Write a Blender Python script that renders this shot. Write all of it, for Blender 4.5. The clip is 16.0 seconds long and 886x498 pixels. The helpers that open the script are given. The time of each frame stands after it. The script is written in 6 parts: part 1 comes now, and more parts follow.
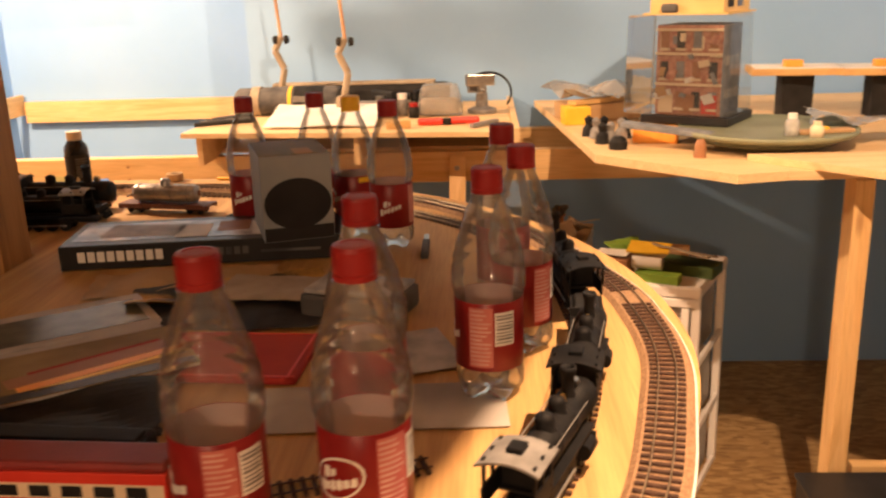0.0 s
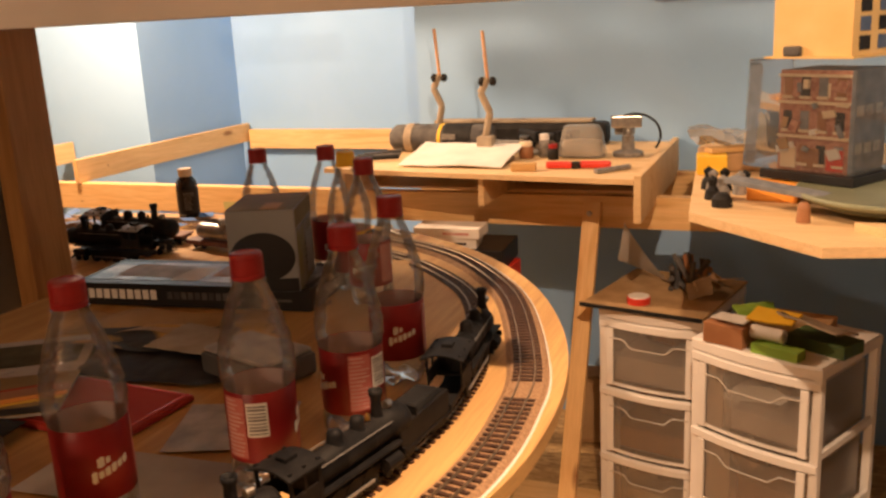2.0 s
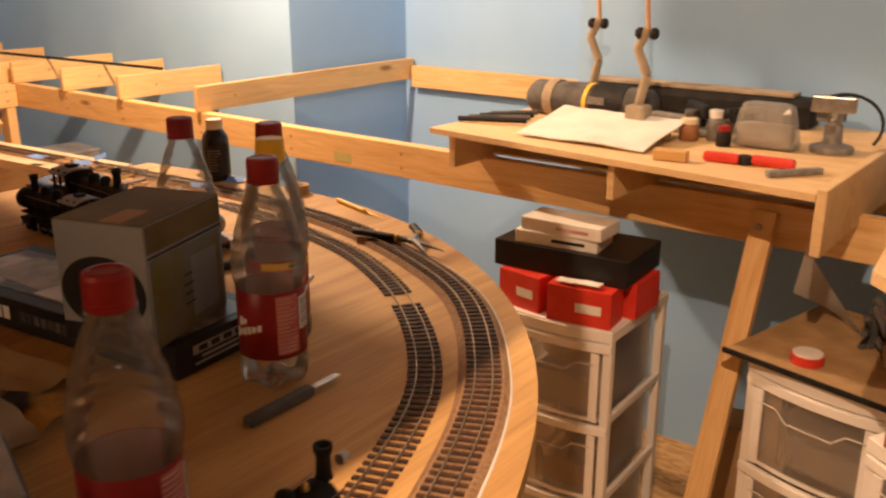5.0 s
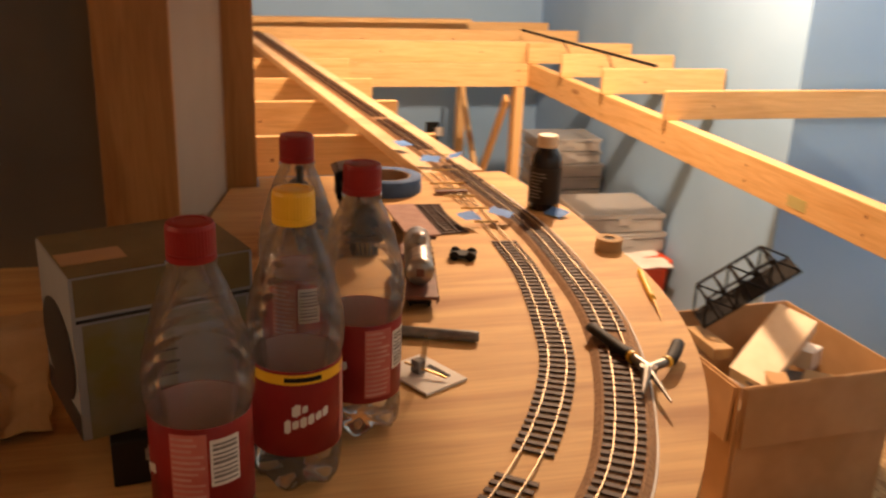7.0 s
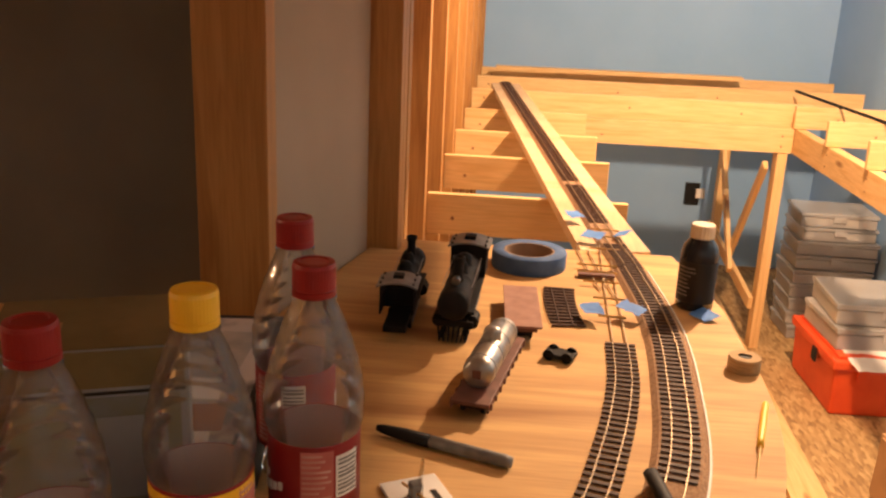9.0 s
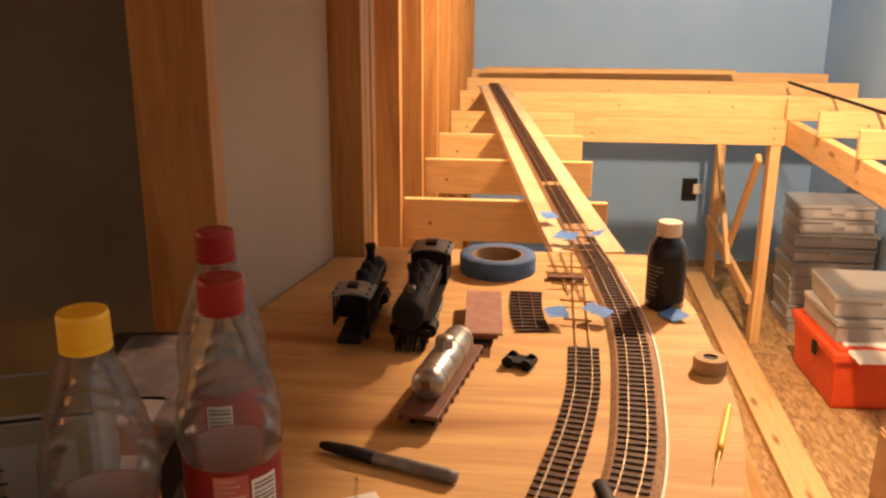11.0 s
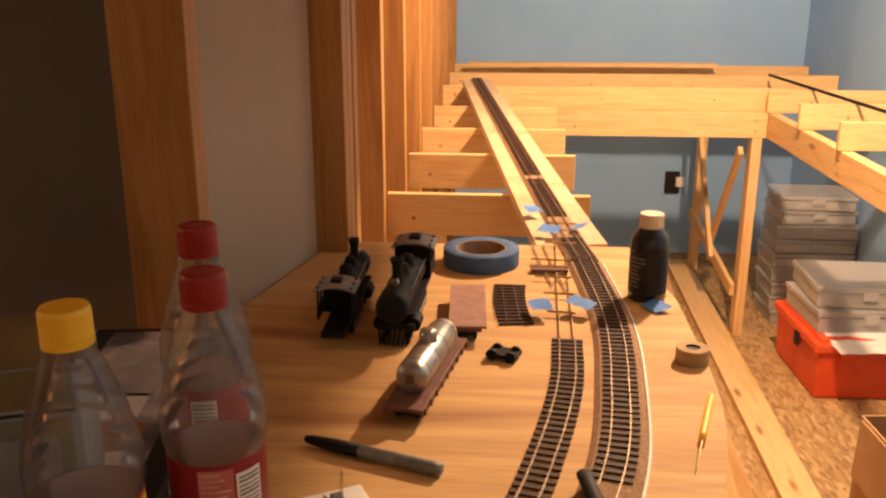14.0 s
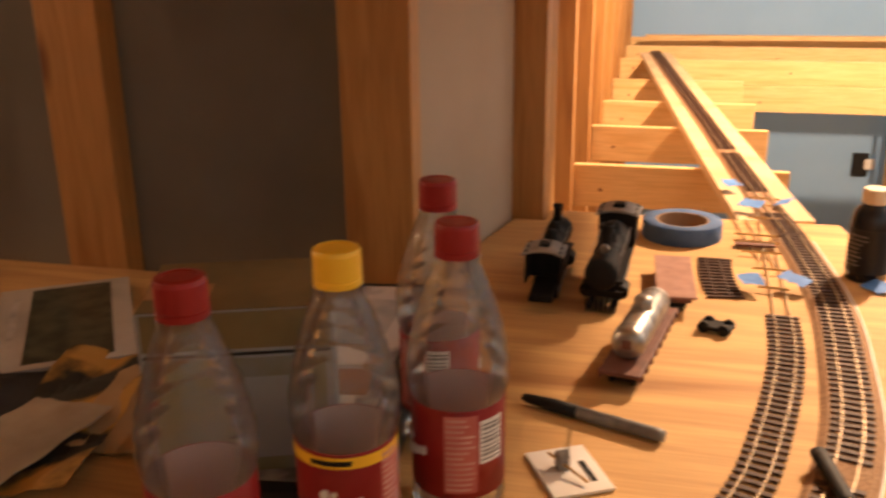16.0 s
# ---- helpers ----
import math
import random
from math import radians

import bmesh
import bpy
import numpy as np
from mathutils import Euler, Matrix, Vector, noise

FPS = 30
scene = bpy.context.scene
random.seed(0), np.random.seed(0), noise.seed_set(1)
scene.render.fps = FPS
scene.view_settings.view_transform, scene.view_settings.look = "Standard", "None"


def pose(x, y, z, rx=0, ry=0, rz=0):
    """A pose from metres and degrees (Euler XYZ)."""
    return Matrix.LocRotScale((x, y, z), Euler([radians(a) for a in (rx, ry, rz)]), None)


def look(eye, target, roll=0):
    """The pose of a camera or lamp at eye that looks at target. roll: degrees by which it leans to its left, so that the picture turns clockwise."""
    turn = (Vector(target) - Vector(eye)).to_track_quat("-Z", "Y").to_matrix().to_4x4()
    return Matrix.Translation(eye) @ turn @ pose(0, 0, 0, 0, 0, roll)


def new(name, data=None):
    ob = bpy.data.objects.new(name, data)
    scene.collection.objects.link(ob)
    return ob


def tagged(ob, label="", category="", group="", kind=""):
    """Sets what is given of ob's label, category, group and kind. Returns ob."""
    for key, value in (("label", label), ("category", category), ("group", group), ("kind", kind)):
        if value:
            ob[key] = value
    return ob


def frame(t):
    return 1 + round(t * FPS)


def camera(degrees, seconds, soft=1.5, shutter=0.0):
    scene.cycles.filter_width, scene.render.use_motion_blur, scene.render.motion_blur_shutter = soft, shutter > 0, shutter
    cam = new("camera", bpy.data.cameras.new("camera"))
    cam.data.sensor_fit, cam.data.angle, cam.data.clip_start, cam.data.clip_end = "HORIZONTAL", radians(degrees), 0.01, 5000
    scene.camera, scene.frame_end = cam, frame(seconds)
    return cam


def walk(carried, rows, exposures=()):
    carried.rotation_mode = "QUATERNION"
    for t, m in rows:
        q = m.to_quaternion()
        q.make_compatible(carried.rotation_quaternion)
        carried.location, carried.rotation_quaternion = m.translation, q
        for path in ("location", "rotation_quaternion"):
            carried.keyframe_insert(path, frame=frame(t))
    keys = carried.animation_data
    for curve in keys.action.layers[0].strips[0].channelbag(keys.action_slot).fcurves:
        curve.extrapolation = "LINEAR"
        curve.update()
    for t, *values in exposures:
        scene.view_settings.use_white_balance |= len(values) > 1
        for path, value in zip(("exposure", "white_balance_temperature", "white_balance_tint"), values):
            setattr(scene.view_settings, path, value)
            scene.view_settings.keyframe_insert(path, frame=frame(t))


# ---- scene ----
cam = camera(52.4, 16.0, soft=2.4, shutter=0.4)
PATH = [
    (0, (0.135, -0.207, 0.399), (0.033, 1.71, -0.161), -1.8),
    (0.5, (0.266, -0.095, 0.389), (-0.022, 1.81, -0.149), -0.9),
    (1, (0.372, -0.015, 0.431), (-0.11, 1.881, 0.016), -0.6),
    (1.5, (0.54, -0.059, 0.453), (-0.239, 1.735, 0.034), -2.9),
    (2, (0.609, -0.042, 0.432), (-0.125, 1.753, -0.06), -2.9),
    (2.5, (0.631, -0.023, 0.435), (-0.039, 1.782, -0.108), -5.3),
    (3, (0.585, 0.079, 0.441), (0.109, 1.951, -0.078), -4.4),
    (3.5, (0.577, 0.205, 0.427), (-0.183, 1.971, -0.123), -3.7),
    (4, (0.632, 0.339, 0.428), (-0.397, 1.95, -0.162), -2.4),
    (4.2, (0.639, 0.39, 0.426), (-0.398, 1.992, -0.174), -1.9),
    (6.3, (0.558, 1.009, 0.407), (-1.013, 2.055, -0.252), 0.9),
    (6.5, (0.535, 1.056, 0.407), (-1.103, 1.994, -0.255), 0.5),
    (7, (0.533, 1.201, 0.405), (-1.292, 1.693, -0.25), 2.3),
    (7.5, (0.53, 1.275, 0.413), (-1.336, 1.597, -0.23), 2.1),
    (8, (0.469, 1.329, 0.414), (-1.407, 1.591, -0.226), 1.2),
    (8.5, (0.449, 1.411, 0.418), (-1.447, 1.366, -0.216), 2.9),
    (9, (0.431, 1.45, 0.429), (-1.476, 1.312, -0.158), 2.5),
    (11.5, (0.395, 1.52, 0.424), (-1.513, 1.368, -0.154), -0.1),
    (12, (0.395, 1.524, 0.428), (-1.518, 1.388, -0.139), -0.3),
    (12.5, (0.401, 1.525, 0.434), (-1.52, 1.412, -0.113), -0.0),
    (13, (0.403, 1.519, 0.431), (-1.512, 1.391, -0.132), -0.3),
    (13.5, (0.401, 1.515, 0.425), (-1.507, 1.369, -0.157), -0.0),
    (14, (0.398, 1.515, 0.423), (-1.509, 1.389, -0.165), 0.1),
    (14.5, (0.398, 1.531, 0.429), (-1.514, 1.435, -0.149), -1.3),
    (15, (0.394, 1.536, 0.427), (-1.519, 1.453, -0.152), -1.4),
    (15.5, (0.406, 1.503, 0.419), (-1.49, 1.269, -0.174), -1.4),
    (16, (0.413, 1.449, 0.409), (-1.428, 0.994, -0.226), -0.7),
]
walk(cam, [(t, look(eye, target, roll)) for t, eye, target, roll in PATH],
     [(0, 0.30, 6500, 10), (1, 0.15, 6500, 10), (1.5, -0.22, 6500, 10), (2, -0.15, 6500, 10), (4.2, -0.12, 6500, 10), (6.3, -0.55, 6500, 10), (7.0, -0.05, 6500, 10), (8.5, 0.20, 6500, 10), (12, 0.10, 6500, 10), (15.4, 0.03, 6500, 10), (16, 0.45, 6500, 10)])

# ---- light ----
def lamp(name, place, power, colour, size):
    d = bpy.data.lights.new(name, "POINT")
    d.energy, d.color, d.shadow_soft_size = power, colour, size
    o = new(name, d)
    o.location = place
    return o


WARM = (1.0, 0.63, 0.375)
lamp("work_lamp", (-1.75, 2.25, 1.05), 215, WARM, 0.04)
lamp("aisle_lamp", (0.62, 0.42, 1.36), 175, WARM, 0.015)
lamp("desk_lamp", (-0.40, 2.40, 1.36), 12, WARM, 0.08)
# Added fill light from the south, not a lamp of the room.
lamp("room_lamp", (-0.22, -1.70, 0.68), 55, WARM, 0.05)
world = bpy.data.worlds.new("world")
scene.world = world
world.use_nodes = True
world.node_tree.nodes["Background"].inputs[0].default_value = (0.5, 0.6, 0.7, 1)
world.node_tree.nodes["Background"].inputs[1].default_value = 0.008


# ---- materials ----
def nodes_of(name):
    m = bpy.data.materials.new(name)
    m.use_nodes = True
    nt = m.node_tree
    return m, nt, nt.nodes["Principled BSDF"]


def add(nt, kind, **inputs):
    n = nt.nodes.new(kind)
    for k, v in inputs.items():
        n.inputs[k.replace("_", " ")].default_value = v
    return n


def ramp(nt, fac, stops):
    r = nt.nodes.new("ShaderNodeValToRGB")
    e = r.color_ramp.elements
    while len(e) < len(stops):
        e.new(0.5)
    for el, (p, c) in zip(e, stops):
        el.position, el.color = p, (*c, 1)
    nt.links.new(fac, r.inputs[0])
    return r.outputs[0]


def coords(nt, scale, shift=True):
    tc = nt.nodes.new("ShaderNodeTexCoord")
    mp = nt.nodes.new("ShaderNodeMapping")
    mp.inputs["Scale"].default_value = scale
    nt.links.new(tc.outputs["Object"], mp.inputs["Vector"])
    if shift:
        oi = nt.nodes.new("ShaderNodeObjectInfo")
        mul = nt.nodes.new("ShaderNodeMath")
        mul.operation = "MULTIPLY"
        mul.inputs[1].default_value = 37.0
        nt.links.new(oi.outputs["Random"], mul.inputs[0])
        nt.links.new(mul.outputs[0], mp.inputs["Location"])
    return mp.outputs[0]


def bump(nt, b, height, strength, distance=0.002):
    n = add(nt, "ShaderNodeBump", Strength=strength, Distance=distance)
    nt.links.new(height, n.inputs["Height"])
    nt.links.new(n.outputs[0], b.inputs["Normal"])


def wood(name, light, dark, grain=(2.0, 26, 26), rough=0.55, knots=True):
    """Softwood with its grain along local x."""
    m, nt, b = nodes_of(name)
    v = coords(nt, grain)
    n = add(nt, "ShaderNodeTexNoise", Scale=1.0, Detail=5.0, Distortion=1.2)
    nt.links.new(v, n.inputs["Vector"])
    col = ramp(nt, n.outputs["Fac"], [(0.3, dark), (0.5, light), (0.62, tuple(0.55 * a + 0.45 * c for a, c in zip(light, dark))), (0.7, light)])
    f = add(nt, "ShaderNodeTexNoise", Scale=1.0, Detail=3.0)
    nt.links.new(coords(nt, (14, 300, 300)), f.inputs["Vector"])
    mix = nt.nodes.new("ShaderNodeMixRGB")
    mix.blend_type = "MULTIPLY"
    mix.inputs[0].default_value = 0.35
    nt.links.new(col, mix.inputs[1])
    nt.links.new(ramp(nt, f.outputs["Fac"], [(0.3, (0.6, 0.55, 0.5)), (0.6, (1, 1, 1))]), mix.inputs[2])
    out = mix.outputs[0]
    if knots:
        k = add(nt, "ShaderNodeTexVoronoi", Scale=1.0)
        nt.links.new(coords(nt, (2.6, 9, 9)), k.inputs["Vector"])
        kc = ramp(nt, k.outputs["Distance"], [(0.05, (0.28, 0.13, 0.06)), (0.13, (1, 1, 1))])
        km = nt.nodes.new("ShaderNodeMixRGB")
        km.blend_type = "MULTIPLY"
        km.inputs[0].default_value = 0.8
        nt.links.new(out, km.inputs[1])
        nt.links.new(kc, km.inputs[2])
        out = km.outputs[0]
    nt.links.new(out, b.inputs["Base Color"])
    b.inputs["Roughness"].default_value = rough
    bump(nt, b, f.outputs["Fac"], 0.15, 0.001)
    return m


def mottled(name, a, c, scale=20.0, rough=0.6, metal=0.0, bumpy=0.1, detail=4.0, spread=(0.35, 0.65)):
    m, nt, b = nodes_of(name)
    n = add(nt, "ShaderNodeTexNoise", Scale=scale, Detail=detail)
    nt.links.new(coords(nt, (1, 1, 1)), n.inputs["Vector"])
    nt.links.new(ramp(nt, n.outputs["Fac"], [(spread[0], a), (spread[1], c)]), b.inputs["Base Color"])
    b.inputs["Roughness"].default_value = rough
    b.inputs["Metallic"].default_value = metal
    if bumpy:
        f = add(nt, "ShaderNodeTexNoise", Scale=scale * 9, Detail=3.0)
        nt.links.new(coords(nt, (1, 1, 1)), f.inputs["Vector"])
        bump(nt, b, f.outputs["Fac"], bumpy)
    return m


def clear(name, tint, gloss=0.06, blur=0.04, cloud=0.0, milk=(0.8, 0.8, 0.78)):
    """Thin clear plastic: see-through, with gloss that grows towards grazing."""
    m, nt, b = nodes_of(name)
    nt.nodes.remove(b)
    tr = add(nt, "ShaderNodeBsdfTransparent", Color=(*tint, 1))
    gl = add(nt, "ShaderNodeBsdfGlossy", Roughness=blur)
    fr = add(nt, "ShaderNodeFresnel", IOR=1.45)
    n = add(nt, "ShaderNodeTexNoise", Scale=60.0, Detail=2.0)
    bp = add(nt, "ShaderNodeBump", Strength=0.12, Distance=0.002)
    nt.links.new(coords(nt, (1, 1, 0.5)), n.inputs["Vector"])
    nt.links.new(n.outputs["Fac"], bp.inputs["Height"])
    for s in (gl, fr):
        nt.links.new(bp.outputs[0], s.inputs["Normal"])
    mx = nt.nodes.new("ShaderNodeMixShader")
    part_gloss = nt.nodes.new("ShaderNodeMath")
    part_gloss.operation = "MULTIPLY"
    part_gloss.inputs[1].default_value = 0.8
    nt.links.new(fr.outputs[0], part_gloss.inputs[0])
    nt.links.new(part_gloss.outputs[0], mx.inputs[0])
    base = tr
    if cloud:
        df = add(nt, "ShaderNodeBsdfDiffuse", Color=(*milk, 1))
        cm = nt.nodes.new("ShaderNodeMixShader")
        cm.inputs[0].default_value = cloud
        nt.links.new(tr.outputs[0], cm.inputs[1])
        nt.links.new(df.outputs[0], cm.inputs[2])
        base = cm
    nt.links.new(base.outputs[0], mx.inputs[1])
    nt.links.new(gl.outputs[0], mx.inputs[2])
    nt.links.new(mx.outputs[0], nt.nodes["Material Output"].inputs[0])
    return m


PINE = wood("pine", (0.78, 0.53, 0.25), (0.66, 0.40, 0.155))
# Pine again, darkened to carry the shade on the stud walls.
STUD = wood("shaded_stud_pine", (0.47, 0.24, 0.075), (0.32, 0.14, 0.038))
PLY = wood("plywood", (0.64, 0.40, 0.155), (0.36, 0.175, 0.055), grain=(0.9, 9, 9), rough=0.72, knots=False)
TOP_PLY = wood("pale_plywood", (0.80, 0.58, 0.32), (0.66, 0.43, 0.20), grain=(0.9, 9, 9), rough=0.65, knots=False)
PLY_EDGE = wood("plywood_edge", (0.74, 0.55, 0.33), (0.5, 0.33, 0.18), grain=(3, 3, 260), knots=False)
WALL = mottled("blue_wall_paint", (0.265, 0.465, 0.76), (0.295, 0.495, 0.79), 3.0, 0.75, bumpy=0.06)
# Grey board with the partition's missing shade mixed into its colour.
DRYWALL = mottled("shaded_drywall_back", (0.13, 0.125, 0.108), (0.17, 0.162, 0.142), 4.0, 0.9, bumpy=0.05)
BEIGE = mottled("beige_drywall", (0.35, 0.275, 0.20), (0.41, 0.325, 0.24), 3.0, 0.9, bumpy=0.03)
# Ceiling colour kept dark so that little light bounces back down.
CEIL = mottled("darkened_ceiling", (0.13, 0.11, 0.085), (0.18, 0.15, 0.12), 3.0, 0.9)
WHITE_PAINT = mottled("white_board_paint", (0.72, 0.70, 0.66), (0.80, 0.78, 0.74), 6.0, 0.6, bumpy=0.04)
CORK = mottled("cork_roadbed", (0.24, 0.14, 0.075), (0.40, 0.25, 0.14), 240.0, 0.9, bumpy=0.3)
TIE = mottled("tie_plastic", (0.040, 0.019, 0.012), (0.075, 0.038, 0.024), 90.0, 0.6)
RAIL = mottled("nickel_rail", (0.34, 0.27, 0.19), (0.46, 0.37, 0.26), 60.0, 0.52, 1.0, 0.0)
BLACK = mottled("black_model_paint", (0.005, 0.005, 0.006), (0.013, 0.012, 0.012), 50.0, 0.62)
BLACK_SOFT = mottled("black_rubber", (0.008, 0.008, 0.009), (0.018, 0.018, 0.018), 30.0, 0.65)
GREY_MODEL = mottled("grey_model_paint", (0.16, 0.155, 0.15), (0.26, 0.25, 0.24), 60.0, 0.5)
SILVER = mottled("silver_tank_paint", (0.26, 0.25, 0.24), (0.42, 0.40, 0.37), 70.0, 0.32, 0.7)
OXIDE = mottled("oxide_red_plastic", (0.10, 0.035, 0.022), (0.16, 0.06, 0.04), 60.0, 0.6)
DECK = mottled("pinkish_brown_deck", (0.27, 0.135, 0.10), (0.34, 0.185, 0.14), 60.0, 0.7)
STEEL = mottled("bright_steel", (0.34, 0.33, 0.32), (0.46, 0.45, 0.43), 60.0, 0.32, 1.0, 0.0)
BRASS = mottled("brass", (0.62, 0.40, 0.13), (0.75, 0.5, 0.2), 60.0, 0.3, 1.0, 0.0)
PET = clear("clear_bottle_plastic", (0.965, 0.97, 0.965), cloud=0.05, milk=(0.9, 0.9, 0.9))
BLISTER = clear("clear_blister_plastic", (0.93, 0.94, 0.94), cloud=0.04)
BIN = clear("milky_bin_plastic", (0.94, 0.93, 0.91), cloud=0.34, milk=(0.95, 0.94, 0.92))
DRAWER = clear("frosted_drawer_plastic", (0.94, 0.92, 0.89), blur=0.3, cloud=0.11, milk=(0.95, 0.92, 0.88))
GUNMETAL = mottled("dull_tool_steel", (0.16, 0.15, 0.14), (0.26, 0.25, 0.23), 60.0, 0.38, 1.0, 0.0)
CARD_OLIVE = mottled("yellowed_grey_card", (0.17, 0.15, 0.035), (0.20, 0.21, 0.20), 16.0, 0.55, bumpy=0.03)
WHITE_PLASTIC = mottled("white_cart_plastic", (0.82, 0.80, 0.77), (0.88, 0.86, 0.83), 8.0, 0.4, bumpy=0.02)
CAP_RED = mottled("maroon_cap_plastic", (0.25, 0.012, 0.012), (0.31, 0.02, 0.019), 30.0, 0.42, bumpy=0.02)
CAP_YELLOW = mottled("yellow_cap_plastic", (0.85, 0.50, 0.02), (0.9, 0.56, 0.03), 30.0, 0.42, bumpy=0.02)
LABEL = mottled("maroon_label_film", (0.30, 0.016, 0.02), (0.38, 0.03, 0.032), 25.0, 0.36, bumpy=0.05)
LABEL_TEXT = mottled("label_small_print", (0.50, 0.22, 0.2), (0.66, 0.42, 0.38), 40.0, 0.45, bumpy=0.0)
LABEL_BACK = mottled("label_pale_inside", (0.78, 0.62, 0.60), (0.84, 0.70, 0.67), 20.0, 0.6, bumpy=0.0)
WHITE = mottled("white_print", (0.78, 0.77, 0.74), (0.84, 0.83, 0.8), 20.0, 0.5, bumpy=0.0)
# For the unseen walls: dark, to hold down light bounced onto the bench.
UNSEEN_WALL = mottled("bounce_cutting_dark", (0.10, 0.075, 0.05), (0.15, 0.115, 0.08), 5.0, 0.8)
PAPER = mottled("white_paper", (0.70, 0.68, 0.64), (0.82, 0.80, 0.76), 12.0, 0.8, bumpy=0.05)
PAPER_GREY = mottled("grey_printed_paper", (0.30, 0.30, 0.30), (0.5, 0.48, 0.46), 30.0, 0.7, bumpy=0.05)
KRAFT = mottled("brown_cardboard", (0.40, 0.24, 0.11), (0.48, 0.30, 0.15), 9.0, 0.85, bumpy=0.08)
KRAFT_DARK = mottled("tan_card_scrap", (0.34, 0.22, 0.10), (0.46, 0.31, 0.16), 15.0, 0.85, bumpy=0.1)
YELLOW = mottled("yellow_paint", (0.85, 0.50, 0.03), (0.9, 0.58, 0.05), 20.0, 0.45, bumpy=0.02)
YELLOW_DULL = mottled("dull_yellow_card", (0.46, 0.42, 0.16), (0.56, 0.52, 0.26), 7.0, 0.6, bumpy=0.03)
ORANGE = mottled("orange_plastic", (0.85, 0.32, 0.04), (0.9, 0.4, 0.06), 20.0, 0.5, bumpy=0.02)
RED = mottled("red_plastic", (0.62, 0.035, 0.02), (0.70, 0.05, 0.03), 20.0, 0.45, bumpy=0.03)
RED_ORANGE = mottled("red_orange_toolbox", (0.70, 0.07, 0.015), (0.78, 0.10, 0.025), 10.0, 0.45, bumpy=0.03)
BLUE_TAPE = mottled("blue_masking_tape", (0.06, 0.19, 0.55), (0.10, 0.27, 0.66), 40.0, 0.75, bumpy=0.15)
BOX_GREY = mottled("grey_box_card", (0.24, 0.26, 0.27), (0.30, 0.32, 0.33), 12.0, 0.55, bumpy=0.03)
BOX_BLACK = mottled("black_box_card", (0.012, 0.012, 0.013), (0.022, 0.022, 0.023), 12.0, 0.4, bumpy=0.02)
PHOTO = mottled("printed_picture", (0.10, 0.10, 0.11), (0.62, 0.58, 0.55), 16.0, 0.35, bumpy=0.0, spread=(0.42, 0.58))
GREEN_GREY = mottled("olive_turntable_plastic", (0.20, 0.22, 0.14), (0.25, 0.27, 0.18), 10.0, 0.5, bumpy=0.03)
DARK_RED = mottled("dark_red_folder", (0.32, 0.02, 0.015), (0.40, 0.035, 0.022), 10.0, 0.9, bumpy=0.05)
GREEN = mottled("green_packet", (0.16, 0.32, 0.04), (0.26, 0.42, 0.06), 12.0, 0.5, bumpy=0.05)
BROWN = mottled("brown_card_box", (0.28, 0.12, 0.05), (0.36, 0.17, 0.08), 12.0, 0.6, bumpy=0.05)
BLACK_FILM = mottled("dark_plastic_film", (0.012, 0.013, 0.016), (0.04, 0.04, 0.045), 18.0, 0.8, bumpy=0.2)
DARK_CLOTH = mottled("dark_grey_cloth", (0.05, 0.05, 0.055), (0.13, 0.125, 0.12), 18.0, 0.9, bumpy=0.3)
TAN_CLOTH = mottled("tan_cloth", (0.30, 0.24, 0.17), (0.42, 0.35, 0.26), 18.0, 0.9, bumpy=0.3)
MAG_PHOTO = mottled("magazine_picture", (0.02, 0.018, 0.012), (0.50, 0.28, 0.06), 13.0, 0.8, bumpy=0.0, spread=(0.44, 0.56))
GREEN_DUSK = mottled("dark_landscape_print", (0.035, 0.04, 0.028), (0.10, 0.105, 0.075), 40.0, 0.35, bumpy=0.0)
CARD_TOP = mottled("dark_olive_card", (0.13, 0.095, 0.035), (0.20, 0.15, 0.06), 14.0, 0.7, bumpy=0.05)
BRICK_MODEL = mottled("model_brick_red", (0.34, 0.13, 0.09), (0.56, 0.30, 0.22), 90.0, 0.6, bumpy=0.1)
MODEL_GREY = mottled("model_wall_grey", (0.15, 0.17, 0.2), (0.24, 0.26, 0.29), 40.0, 0.6, bumpy=0.1)
MODEL_TAN = mottled("model_wall_tan", (0.66, 0.46, 0.18), (0.74, 0.53, 0.24), 10.0, 0.6, bumpy=0.05)
CREAM = mottled("cream_cap_plastic", (0.72, 0.60, 0.42), (0.8, 0.68, 0.5), 20.0, 0.5, bumpy=0.02)
GLUE_BLACK = mottled("black_bottle_plastic", (0.01, 0.012, 0.018), (0.02, 0.022, 0.03), 20.0, 0.22, bumpy=0.02)

for m, level in ((BLACK, 0.18), (BLACK_SOFT, 0.25), (BOX_BLACK, 0.3), (BLACK_FILM, 0.2), (GREEN_DUSK, 0.25), (TIE, 0.25), (CAP_RED, 0.3)):
    m.node_tree.nodes["Principled BSDF"].inputs["Specular IOR Level"].default_value = level


def film(m, share):
    """Thin printed film: part of the light that falls on it comes through."""
    nt = m.node_tree
    b = nt.nodes["Principled BSDF"]
    tl = nt.nodes.new("ShaderNodeBsdfTranslucent")
    mx = nt.nodes.new("ShaderNodeMixShader")
    mx.inputs[0].default_value = share
    nt.links.new(b.inputs["Base Color"].links[0].from_socket, tl.inputs["Color"])
    nt.links.new(b.outputs[0], mx.inputs[1])
    nt.links.new(tl.outputs[0], mx.inputs[2])
    nt.links.new(mx.outputs[0], nt.nodes["Material Output"].inputs[0])


for m, share in ((LABEL, 0.35), (LABEL_BACK, 0.5)):
    film(m, share)


